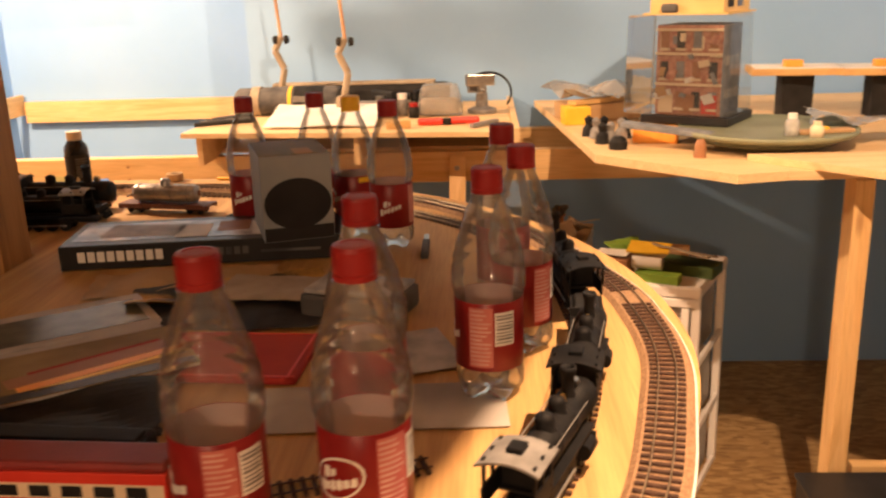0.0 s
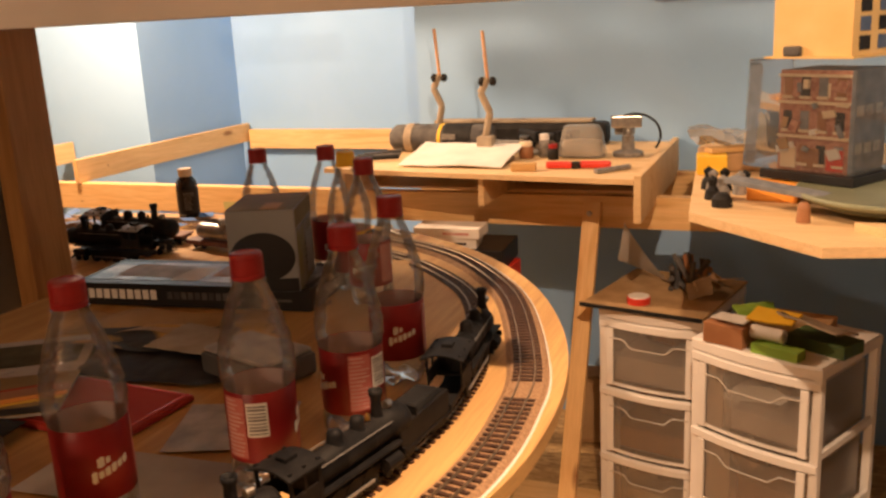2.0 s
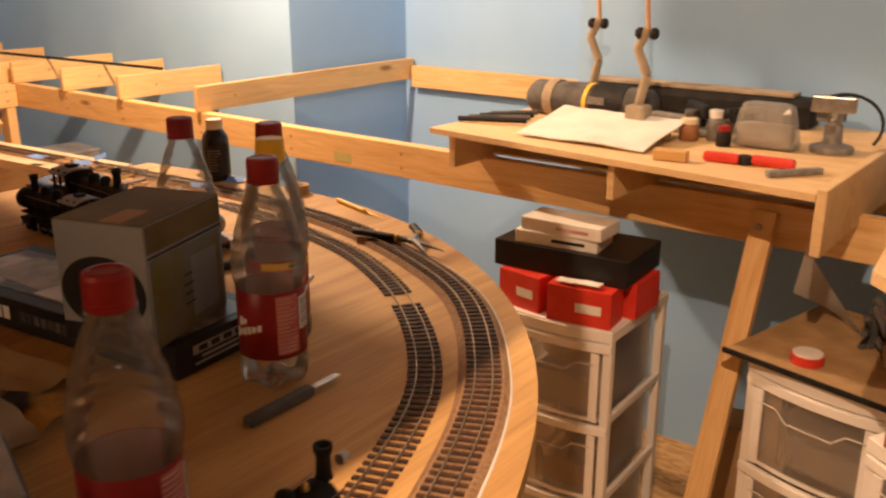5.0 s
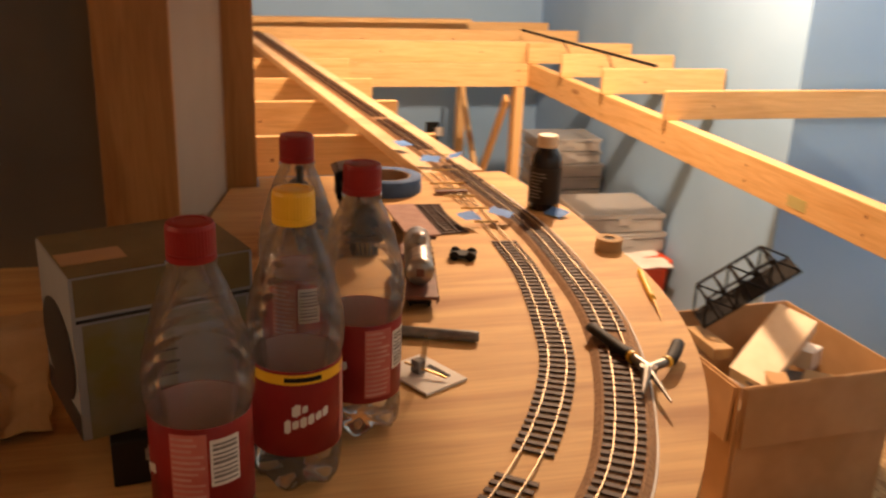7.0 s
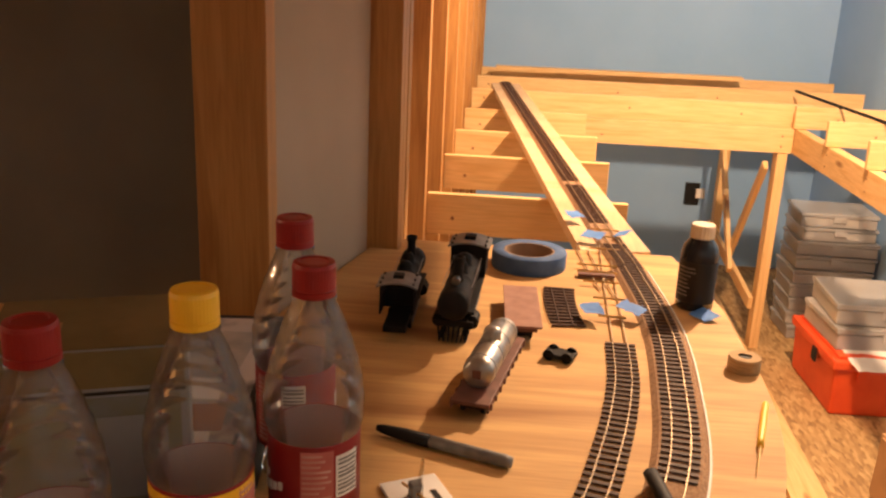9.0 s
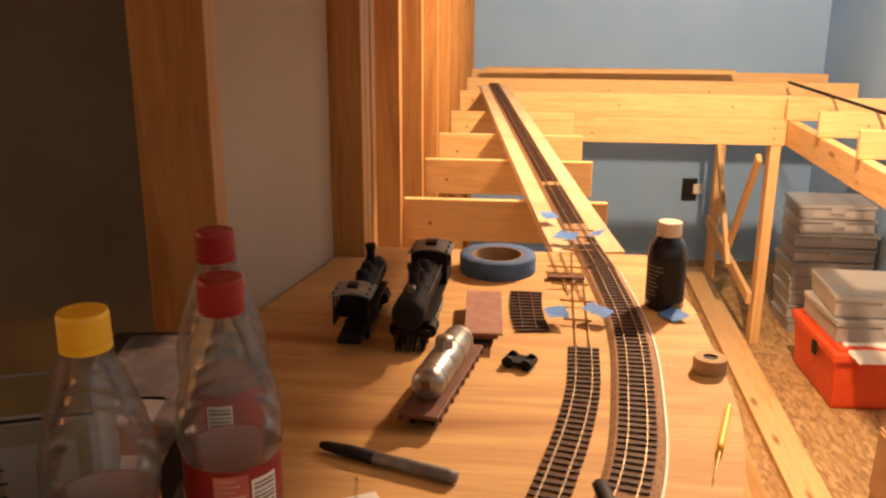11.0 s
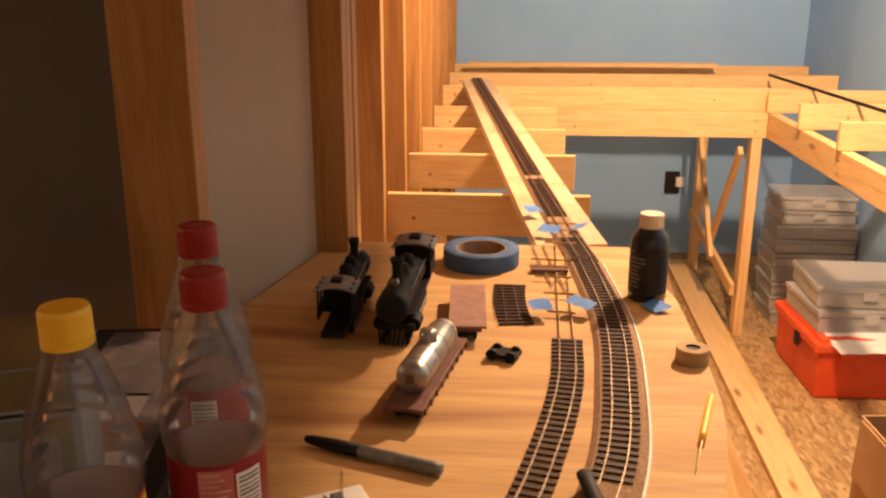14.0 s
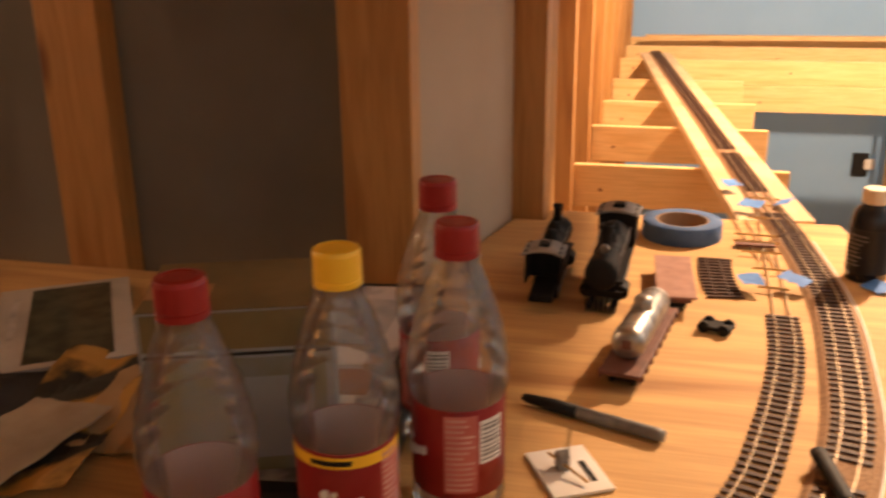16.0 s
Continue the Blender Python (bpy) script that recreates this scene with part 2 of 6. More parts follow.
def osb_material():
    m, nt, b = nodes_of("strand_board_floor")
    v = add(nt, "ShaderNodeTexVoronoi", Scale=1.0)
    n = add(nt, "ShaderNodeTexNoise", Scale=9.0, Detail=3.0)
    mp = coords(nt, (45, 150, 26), False)
    mix = nt.nodes.new("ShaderNodeMixRGB")
    mix.inputs[0].default_value = 0.35
    nt.links.new(mp, mix.inputs[1])
    nt.links.new(n.outputs["Color"], mix.inputs[2])
    nt.links.new(mix.outputs[0], v.inputs["Vector"])
    nt.links.new(ramp(nt, v.outputs["Color"], [(0.15, (0.27, 0.155, 0.06)), (0.5, (0.40, 0.245, 0.10)), (0.85, (0.52, 0.345, 0.155))]), b.inputs["Base Color"])
    b.inputs["Roughness"].default_value = 0.75
    bump(nt, b, v.outputs["Distance"], 0.3)
    return m


OSB = osb_material()


# ---- mesh helpers ----
def mesh_of(name, bm, material, smooth=False):
    me = bpy.data.meshes.new(name)
    bmesh.ops.recalc_face_normals(bm, faces=bm.faces)
    bm.to_mesh(me)
    bm.free()
    me.materials.append(material)
    if smooth:
        for p in me.polygons:
            p.use_smooth = True
    return me


def part(name, bm, material, parent=None, label="", m=None, smooth=False):
    o = new(name, mesh_of(name, bm, material, smooth))
    if m is not None:
        o.matrix_basis = m
    if parent is not None:
        o.parent = parent
    if label:
        o["label"] = label
    return o


def thing(name, m, label, category, group="", kind=""):
    e = new(name)
    e.empty_display_size = 0.02
    e.matrix_basis = m
    return tagged(e, label, category, group, kind)


def box(sx, sy, sz, at=(0, 0, 0), bevel=0.0, turn=None, bm=None, taper=1.0):
    """A box that stands on at (centre of its base)."""
    b = bmesh.new()
    bmesh.ops.create_cube(b, size=1.0)
    for v in b.verts:
        k = taper if v.co.z > 0 else 1.0
        v.co = Vector((v.co.x * sx * k, v.co.y * sy * k, (v.co.z + 0.5) * sz))
    if bevel:
        bmesh.ops.bevel(b, geom=b.edges[:], offset=bevel, segments=2, affect="EDGES", profile=0.6)
    m = Matrix.Translation(at)
    if turn is not None:
        m = m @ turn
    bmesh.ops.transform(b, matrix=m, verts=b.verts)
    return join(bm, b)


def join(bm, b):
    if bm is None:
        return b
    me = bpy.data.meshes.new("tmp")
    b.to_mesh(me)
    b.free()
    bm.from_mesh(me)
    bpy.data.meshes.remove(me)
    return bm


def lathe(profile, seg=32, at=(0, 0, 0), turn=None, bm=None, shape=None):
    """Turns (radius, height) pairs round z."""
    b = bmesh.new()
    rings = []
    for i, (r, z) in enumerate(profile):
        if r < 1e-6:
            rings.append([b.verts.new((0, 0, z))])
            continue
        ring = []
        for k in range(seg):
            a = 2 * math.pi * k / seg
            rr, zz = (r, z) if shape is None else shape(r, z, a)
            ring.append(b.verts.new((rr * math.cos(a), rr * math.sin(a), zz)))
        rings.append(ring)
    for p, q in zip(rings, rings[1:]):
        for k in range(seg):
            j = (k + 1) % seg
            if len(p) == 1 and len(q) == 1:
                continue
            if len(p) == 1:
                b.faces.new((p[0], q[k], q[j]))
            elif len(q) == 1:
                b.faces.new((p[k], p[j], q[0]))
            else:
                b.faces.new((p[k], p[j], q[j], q[k]))
    m = Matrix.Translation(at)
    if turn is not None:
        m = m @ turn
    bmesh.ops.transform(b, matrix=m, verts=b.verts)
    return join(bm, b)


def rod(a, c, r, seg=10, bm=None):
    a, c = Vector(a), Vector(c)
    t = (c - a).to_track_quat("Z", "Y").to_matrix().to_4x4()
    n = (c - a).length
    return lathe([(0, 0), (r, 0), (r, n), (0, n)], seg, a, t, bm)


def prism(points, z0, z1, bm=None):
    b = bmesh.new()
    lo = [b.verts.new((x, y, z0)) for x, y in points]
    hi = [b.verts.new((x, y, z1)) for x, y in points]
    b.faces.new(lo[::-1])
    b.faces.new(hi)
    n = len(points)
    for i in range(n):
        j = (i + 1) % n
        b.faces.new((lo[i], lo[j], hi[j], hi[i]))
    return join(bm, b)


def curved_patch(r, a0, a1, z0, z1, seg=8, thick=0.0003):
    b = bmesh.new()
    rows = []
    for rr in (r, r + thick):
        rows.append([[b.verts.new((rr * math.cos(a), rr * math.sin(a), z)) for z in (z0, z1)] for a in [radians(a0 + (a1 - a0) * i / seg) for i in range(seg + 1)]])
    for i in range(seg):
        p, q = rows[1][i], rows[1][i + 1]
        b.faces.new((p[0], q[0], q[1], p[1]))
        p, q = rows[0][i], rows[0][i + 1]
        b.faces.new((q[0], p[0], p[1], q[1]))
    for i in (0, seg):
        b.faces.new((rows[0][i][0], rows[1][i][0], rows[1][i][1], rows[0][i][1]))
    return b


def sheet(w, d, amp, seed, nx=14, ny=12, thick=0.0006, outline=0.0):
    """A thin, slightly wavy sheet, lying on z = 0."""
    rng = random.Random(seed)
    b = bmesh.new()
    g = []
    for i in range(nx + 1):
        for j in range(ny + 1):
            x, y = (i / nx - 0.5) * w, (j / ny - 0.5) * d
            e = outline * (rng.random() - 0.5) if i in (0, nx) or j in (0, ny) else 0
            g.append(b.verts.new((x + e, y + e, 0.001 + amp * abs(noise.noise((x * 9 + seed, y * 9, seed * 0.7))))))
    for i in range(nx):
        for j in range(ny):
            k = i * (ny + 1) + j
            b.faces.new((g[k], g[k + ny + 1], g[k + ny + 2], g[k + 1]))
    ret = bmesh.ops.extrude_face_region(b, geom=b.faces[:])
    for v in [e for e in ret["geom"] if isinstance(e, bmesh.types.BMVert)]:
        v.co.z += thick
    return b


def board_mesh(length, w, h, bevel=0.002):
    """Local x along the length, y across, z up; starts at x = 0, centred across, top at z = 0."""
    return box(length, w, h, (length / 2, 0, -h), bevel)


def along(p0, p1, up=(0, 0, 1)):
    """A pose at p0 with local x towards p1."""
    p0, p1 = Vector(p0), Vector(p1)
    x = (p1 - p0).normalized()
    y = Vector(up).cross(x).normalized()
    z = x.cross(y)
    m = Matrix((x, y, z)).transposed().to_4x4()
    m.translation = p0
    return m


def lumber(name, p0, p1, w, h, label, category, material=None, up=(0, 0, 1), group="", parent=None, kind=""):
    n = (Vector(p1) - Vector(p0)).length
    o = part(name, board_mesh(n, w, h), material or PINE, parent, "", along(p0, p1, up))
    if parent is None:
        tagged(o, label, category, group, kind)
    return o


# ---- the room ----
FLOOR, CEILING = -1.0, 1.45


def slab(name, x0, x1, y0, y1, z0, z1, material, label, category):
    o = part(name, box(x1 - x0, y1 - y0, z1 - z0, ((x0 + x1) / 2, (y0 + y1) / 2, z0)), material)
    return tagged(o, label, category, kind="structure")


slab("floor", -4.4, 1.95, -2.2, 3.85, FLOOR - 0.1, FLOOR, OSB, "bare strand board floor with sawdust and scraps", "floor")
slab("ceiling", -4.4, 1.95, -2.2, 3.85, CEILING, CEILING + 0.1, CEIL, "plain ceiling over the train room, darkened to cut bounced light", "ceiling")
slab("wall_west", -4.4, -4.25, 1.1, 3.0, FLOOR, CEILING, WALL, "light blue painted wall behind the bench frame", "wall")
slab("wall_north_west", -4.4, -1.93, 3.0, 3.67, FLOOR, CEILING, WALL, "light blue painted wall stepping forward beside the alcove", "wall")
slab("wall_alcove", -1.93, -0.70, 3.67, 3.82, FLOOR, CEILING, WALL, "light blue painted back wall of the alcove", "wall")
slab("wall_north", -0.70, 1.75, 3.0, 3.67, FLOOR, CEILING, WALL, "light blue painted wall behind the desk", "wall")
slab("wall_east", 1.75, 1.95, 1.6, 3.0, FLOOR, CEILING, WALL, "light blue painted side wall", "wall")
slab("wall_east_rear", 1.75, 1.95, -2.2, 1.6, FLOOR, CEILING, UNSEEN_WALL, "plain unseen wall closing the room, darkened to cut bounced light", "wall")
slab("wall_south", -0.645, 1.75, -2.2, -2.0, FLOOR, CEILING, UNSEEN_WALL, "plain unseen wall closing the room, darkened to cut bounced light", "wall")

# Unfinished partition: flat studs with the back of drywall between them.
slab("wall_partition", -0.76, -0.648, -2.0, 1.13, FLOOR, CEILING, DRYWALL, "grey back of drywall between bare studs, darkened for shade", "wall")
o = part("wall_partition_end", prism([(-0.648, 1.132), (-0.648, 1.158), (-0.948, 1.226), (-0.95, 1.226), (-0.95, 1.182), (-0.76, 1.132)], FLOOR, CEILING), BEIGE)
tagged(o, "beige drywall turning the end of the partition", "wall", kind="structure")
slab("wall_stud_backing", -4.25, -0.95, 1.13, 1.18, FLOOR, CEILING, BEIGE, "pale drywall behind a row of bare studs", "wall")
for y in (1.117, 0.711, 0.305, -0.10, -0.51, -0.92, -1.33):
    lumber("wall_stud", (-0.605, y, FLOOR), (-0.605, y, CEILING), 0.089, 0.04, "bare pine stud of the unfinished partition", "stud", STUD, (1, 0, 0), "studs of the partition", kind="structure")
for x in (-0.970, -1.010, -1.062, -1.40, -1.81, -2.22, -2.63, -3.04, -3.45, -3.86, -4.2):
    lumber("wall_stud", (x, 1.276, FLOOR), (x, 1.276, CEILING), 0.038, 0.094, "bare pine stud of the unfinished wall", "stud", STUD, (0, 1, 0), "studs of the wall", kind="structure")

o = part("outlet_box", box(0.012, 0.075, 0.115, (0, 0, -0.057), 0.003), BLACK_SOFT, None, "", pose(-4.243, 2.40, -0.62))
tagged(o, "dark wall outlet without its cover", "outlet")
part("receptacle", box(0.02, 0.045, 0.05, (0.006, 0.04, -0.02), 0.003), WHITE_PLASTIC, o)

# ---- the curved peninsula ----
CX, CY, R = -0.56, 0.83, 0.929


def outline():
    pts = [(-0.602, -0.08)]
    for i in range(61):
        a = radians(-88 + (88 + 90) * i / 60)
        r = R - 0.017 * min(1.0, max(0.0, (a + 0.1) / 0.5))
        pts.append((CX + r * math.cos(a), CY + r * math.sin(a) + 0.01))
    pts += [(-0.76, 1.755), (-1.005, 1.722), (-1.005, 1.28), (-0.945, 1.28), (-0.945, 1.232), (-0.640, 1.166), (-0.602, 1.165)]
    return pts


bench = thing("curved_bench", pose(0, 0, 0), "curved plywood train bench on pine legs, cluttered with bottles and trains", "bench")
top = part("tabletop", prism([(y, -x) for x, y in outline()], -0.019, 0.0), PLY, bench, "knotted plywood sheet with a sawn curved edge", pose(0, 0, 0, 0, 0, 90))
for p0, p1 in (((-0.55, 0.88, -0.02), (0.22, 0.88, -0.02)), ((-0.55, 0.35, -0.02), (0.22, 0.35, -0.02)), ((-0.9, 1.5, -0.02), (-0.1, 1.5, -0.02))):
    lumber("cross_beam", p0, p1, 0.04, 0.089, "", "", PINE, parent=bench)
for x, y in ((-0.45, 0.3), (0.0, 0.3), (0.0, 1.45), (-0.85, 1.45)):
    lumber("bench_leg", (x, y, FLOOR), (x, y, -0.11), 0.04, 0.089, "", "", PINE, (1, 0, 0), parent=bench)


def smooth(points, step):
    """Points every step along a smooth curve through the given ones, with headings."""
    p = [Vector((*a, 0)) for a in points]
    p = [2 * p[0] - p[1]] + p + [2 * p[-1] - p[-2]]
    fine = []
    for a, b, c, d in zip(p, p[1:], p[2:], p[3:]):
        for i in range(40):
            t = i / 40
            fine.append(0.5 * (2 * b + (c - a) * t + (2 * a - 5 * b + 4 * c - d) * t * t + (3 * b - a - 3 * c + d) * t ** 3))
    fine.append(p[-2])
    out, left = [], 0.0
    for a, b in zip(fine, fine[1:]):
        n = (b - a).length
        while left <= n:
            q = a + (b - a) * (left / n)
            out.append((q.x, q.y, math.atan2(b.y - a.y, b.x - a.x)))
            left += step
        left -= n
    return out


def sweep(line, section, z):
    """A closed cross-section (offset, height) carried along a line."""
    b = bmesh.new()
    rings = []
    for x, y, h in line:
        nx, ny = -math.sin(h), math.cos(h)
        rings.append([b.verts.new((x + nx * s, y + ny * s, z + u)) for s, u in section])
    k = len(section)
    for p, q in zip(rings, rings[1:]):
        for i in range(k):
            j = (i + 1) % k
            b.faces.new((p[i], p[j], q[j], q[i]))
    b.faces.new(rings[0][::-1])
    b.faces.new(rings[-1])
    return b


OUTER = [(0.10, 0.12), (0.19, 0.265), (0.262, 0.427), (0.305, 0.599), (0.325, 0.72), (0.322, 0.846), (0.300, 0.975), (0.210, 1.215), (0.118, 1.362), (0.0, 1.485), (-0.14, 1.562), (-0.31, 1.620), (-0.48, 1.645), (-0.676, 1.657), (-0.92, 1.643)]
INNER = [(-0.02, 0.13), (0.09, 0.27), (0.175, 0.43), (0.222, 0.60), (0.243, 0.75), (0.244, 0.86), (0.225, 0.99), (0.155, 1.19), (0.075, 1.315), (-0.06, 1.437), (-0.21, 1.523), (-0.343, 1.562), (-0.487, 1.589), (-0.612, 1.598)]
RISER = [(-0.92, 1.643), (-1.2, 1.612), (-2.2, 1.515), (-3.34, 1.405)]


def rails(parent, line, z, gauge=0.0182):
    for side in (1, -1):
        s = side * gauge / 2
        part("rail", sweep(line, [(s - 0.0008, 0), (s + 0.0008, 0), (s + 0.0003, 0.0006), (s + 0.0004, 0.0015), (s + 0.0004, 0.0023), (s - 0.0004, 0.0023), (s - 0.0004, 0.0015), (s - 0.0003, 0.0006)], z), RAIL, parent)


TIE_MESH = mesh_of("tie", box(0.0052, 0.0365, 0.002, (0, 0, 0), 0.0), TIE)


def ties(parent, line, z, gaps):
    for x, y, h in line:
        if any((x - gx) ** 2 + (y - gy) ** 2 < gr * gr for gx, gy, gr in gaps):
            continue
        o = new("tie", TIE_MESH)
        o.matrix_basis = Matrix.Translation((x, y, z)) @ Matrix.Rotation(h, 4, "Z")
        o.parent = parent


track = thing("outer_track", pose(0, 0, 0.0004), "model railway track with black ties on cork roadbed", "track", "tracks on the bench")
road = smooth(OUTER, 0.012)
part("roadbed", sweep(road, [(-0.027, 0), (0.027, 0), (0.021, 0.005), (-0.021, 0.005)], 0.0), CORK, track, "brown cork strip with bevelled edges")
part("glue_line", sweep(road, [(-0.0296, 0), (-0.0272, 0), (-0.0272, 0.0016), (-0.0290, 0.0010)], 0.0), WHITE_PAINT, track, "thin pale line along the edge of the cork")
rails(track, road, 0.0072)
inner = thing("inner_track", pose(0, 0, 0.0004), "model railway track laid on bare plywood", "track", "tracks on the bench")
iroad = smooth(INNER, 0.012)
rails(inner, iroad, 0.0022)

# Plywood strip that carries the track over the open joists.
riser = thing("track_riser", pose(0, 0, 0), "narrow plywood strip carrying a single track over open joists", "track riser")
rline = smooth(RISER, 0.03)
part("plywood_strip", sweep([p for p in rline if p[0] < -0.985], [(-0.058, 0.0), (0.058, 0.0), (0.058, 0.0195), (-0.058, 0.0195)], -0.0185), PLY_EDGE, riser)
part("roadbed", sweep(rline, [(-0.025, 0), (0.025, 0), (0.019, 0.005), (-0.019, 0.005)], 0.0015), CORK, riser)
rails(riser, rline, 0.0087)
riser_tie = mesh_of("tie", box(0.0052, 0.0365, 0.002), TIE)
for x, y, h in smooth(RISER, 0.0118):
    if not (-1.16 < x < -1.03 or -1.50 < x < -1.46):
        o = new("tie", riser_tie)
        o.parent = riser
        o.matrix_basis = Matrix.Translation((x, y, 0.0067)) @ Matrix.Rotation(h, 4, "Z")

# Hand-laid turnout: bare rails, gauges and strips of blue tape.
turnout = thing("turnout", pose(0, 0, 0.001), "hand-laid turnout of bare rails held with gauges and blue tape", "turnout")
for k, (p0, p1) in enumerate([((-0.612, 1.606), (-1.14, 1.628)), ((-0.612, 1.5895), (-1.14, 1.612)), ((-0.78, 1.608), (-1.0, 1.585)), ((-0.80, 1.590), (-1.02, 1.566))]):
    n = smooth([p0, ((p0[0] + p1[0]) / 2, (p0[1] + p1[1]) / 2 - 0.002), p1], 0.02)
    part("rail", sweep(n, [(-0.0006, 0), (0.0006, 0), (0.0005, 0.0024), (-0.0005, 0.0024)], 0.001), RAIL, turnout)
for x, y, n in ((-0.69, 1.595, 0.036), (-0.76, 1.598, 0.045), (-0.83, 1.592, 0.052), (-0.875, 1.59, 0.06), (-0.91, 1.592, 0.06), (-1.00, 1.612, 0.05), (-1.075, 1.62, 0.05), (-1.12, 1.622, 0.05)):
    part("track_gauge", rod((x, y - n / 2, 0.006), (x + 0.004, y + n / 2, 0.006), 0.0016), BRASS, turnout, "bright brass track gauge")
part("throw_bar", box(0.012, 0.055, 0.004, (-0.865, 1.588, 0.002), 0.001), OXIDE, turnout)

# ---- benchwork in the far corner ----
def screws(board, w, places):
    """Dark screw heads let into the near face of a board."""
    for x, z in places:
        part("screw", rod((x, -w / 2 + 0.002, z), (x, -w / 2 - 0.0006, z), 0.0042, 10), BROWN, board, "dark countersunk screw head")


J = "pine joist set on edge on the open bench frame"
for x in (-1.43, -1.86, -2.25, -2.71):
    o = lumber("joist", (x, 1.278, -0.019), (x, 1.70, -0.019), 0.019, 0.089, J, "joist", PINE, group="joists of the open frame")
    screws(o, 0.019, [(0.055, -0.052)])
for x, y1, z in ((-3.16, 2.6, -0.002), (-3.62, 2.95, 0.0), (-4.02, 2.95, 0.0)):
    o = lumber("joist", (x, 1.278, z), (x, y1, z), 0.019, 0.089, J, "joist", PINE, group="joists of the open frame")
    screws(o, 0.019, [(0.05, -0.035), (0.62, -0.045), (1.05, -0.045)])
for x, y1 in ((-1.885, 3.655), (-2.34, 2.985), (-2.72, 2.985), (-3.1, 2.985)):
    o = lumber("joist", (x, 2.515, 0.0), (x, y1, 0.0), 0.019, 0.086, J, "joist", PINE, group="joists of the open frame")
    screws(o, 0.019, [(0.16, -0.045)])
o = lumber("front_rail", (-3.14, 2.545, -0.088), (1.2, 2.545, -0.088), 0.038, 0.095, "long pine rail along the front of the bench frame", "rail")
screws(o, 0.038, [(u, v) for u in (0.42, 0.80, 1.255, 1.70, 2.15) for v in (-0.028, -0.068)])
o = lumber("cross_rail", (-3.116, 1.275, -0.088), (-3.116, 2.523, -0.088), 0.038, 0.095, "pine cross rail of the open bench frame", "rail")
screws(o, 0.038, [(1.205, -0.03), (1.205, -0.07), (0.52, -0.06)])
lumber("wall_rail", (-1.865, 3.645, -0.03), (-0.72, 3.645, -0.03), 0.038, 0.089, "pine rail fixed along the alcove wall", "rail")
lumber("wall_rail", (-0.69, 2.975, -0.088), (0.9, 2.975, -0.088), 0.038, 0.095, "pine rail fixed along the blue wall", "rail")
lumber("wall_rail", (-4.225, 1.3, -0.088), (-4.225, 2.97, -0.088), 0.038, 0.095, "pine rail fixed along the far wall", "rail")
lumber("loose_board", (-3.9, 1.35, 0.02), (-3.93, 2.5, 0.02), 0.06, 0.019, "loose pine board lying across the joists", "board")
for i, (p0, p1) in enumerate((((-3.55, 2.64, 0.008), (-2.35, 2.72, 0.008)),)):
    o = part("loose_rail", rod(p0, p1, 0.006, 6), BLACK)
    tagged(o, "dark length of rail lying across the joists", "rail")
LEG = "pine leg under the open bench frame"
lumber("frame_leg", (-3.10, 2.492, FLOOR), (-3.10, 2.492, -0.185), 0.038, 0.064, LEG, "leg", PINE, (1, 0, 0), "legs of the open frame")
lumber("frame_leg", (-3.95, 2.48, FLOOR), (-3.95, 2.48, -0.09), 0.038, 0.064, LEG, "leg", PINE, (1, 0, 0), "legs of the open frame")
lumber("leg_brace", (-3.95, 2.445, -0.68), (-3.10, 2.455, -0.78), 0.019, 0.05, "pine brace between two bench legs", "brace")
lumber("leg_brace", (-3.85, 2.42, -0.16), (-3.35, 2.42, -0.74), 0.019, 0.04, "pine brace slanting between bench legs", "brace")
lumber("leg_brace", (-3.12, 2.435, -0.22), (-3.5, 2.435, -0.72), 0.019, 0.04, "pine brace slanting between bench legs", "brace")

for k, (x, y, a) in enumerate(((-1.179, 1.572, 20), (-1.048, 1.596, 70), (-1.065, 1.648, -25), (-0.688, 1.568, 5), (-0.699, 1.621, 60), (-0.725, 1.722, 30))):
    o = part("tape_scrap", sheet(0.034, 0.026, 0.007, 90 + k, 7, 6, 0.0004, 0.004), BLUE_TAPE, None, "", pose(x, y, 0.0145 if k < 5 else 0.003, 8 * (k % 3), 6 - 5 * (k % 2), a))
    tagged(o, "crumpled scrap of blue masking tape", "tape scrap", "blue tape scraps")

# ---- upper deck, shelf board and unseen shading boards ----
deck = thing("upper_deck", pose(0, 0, 0), "white painted upper shelf deck over the bench", "shelf")
part("fascia", box(1.0, 0.02, 0.0877, (-0.10, 0.805, 0.447), 0.002), WHITE_PAINT, deck, "white painted fascia board")
arc = [(CX + 0.90 * math.cos(radians(a)), CY + 0.90 * math.sin(radians(a))) for a in range(-1, 86, 3)]
part("shelf_board", prism([(-0.60, 0.800), (0.339, 0.800)] + [p for p in arc if p[1] > 0.82] + [(-0.60, 1.72)], 0.535, 0.550), PLY, deck)
# Unseen board and its supports, added to keep lamp light off the bench.
south_shade = [(CX + 0.985 * math.cos(radians(a)), CY + 0.985 * math.sin(radians(a))) for a in range(-86, -8, 4)]
part("shelf_board", prism([(-0.60, -0.145)] + south_shade + [(0.418, 0.714), (-0.60, 0.714)], 0.6604, 0.675), PLY, deck)
for x in (-0.55, 0.30):
    part("deck_post", box(0.02, 0.018, 0.13, (x, 0.784, 0.5302), 0.002), PINE, deck)
    part("deck_bracket", box(0.02, 0.12, 0.02, (x, 0.735, 0.640), 0.002), PINE, deck)
# Unseen westward board, added to block the work lamp from the bench.
part("shelf_board", prism([(-0.602, 1.285), (-0.602, 1.81), (-1.40, 1.825), (-1.40, 1.285)], 0.535, 0.550), PLY, deck)
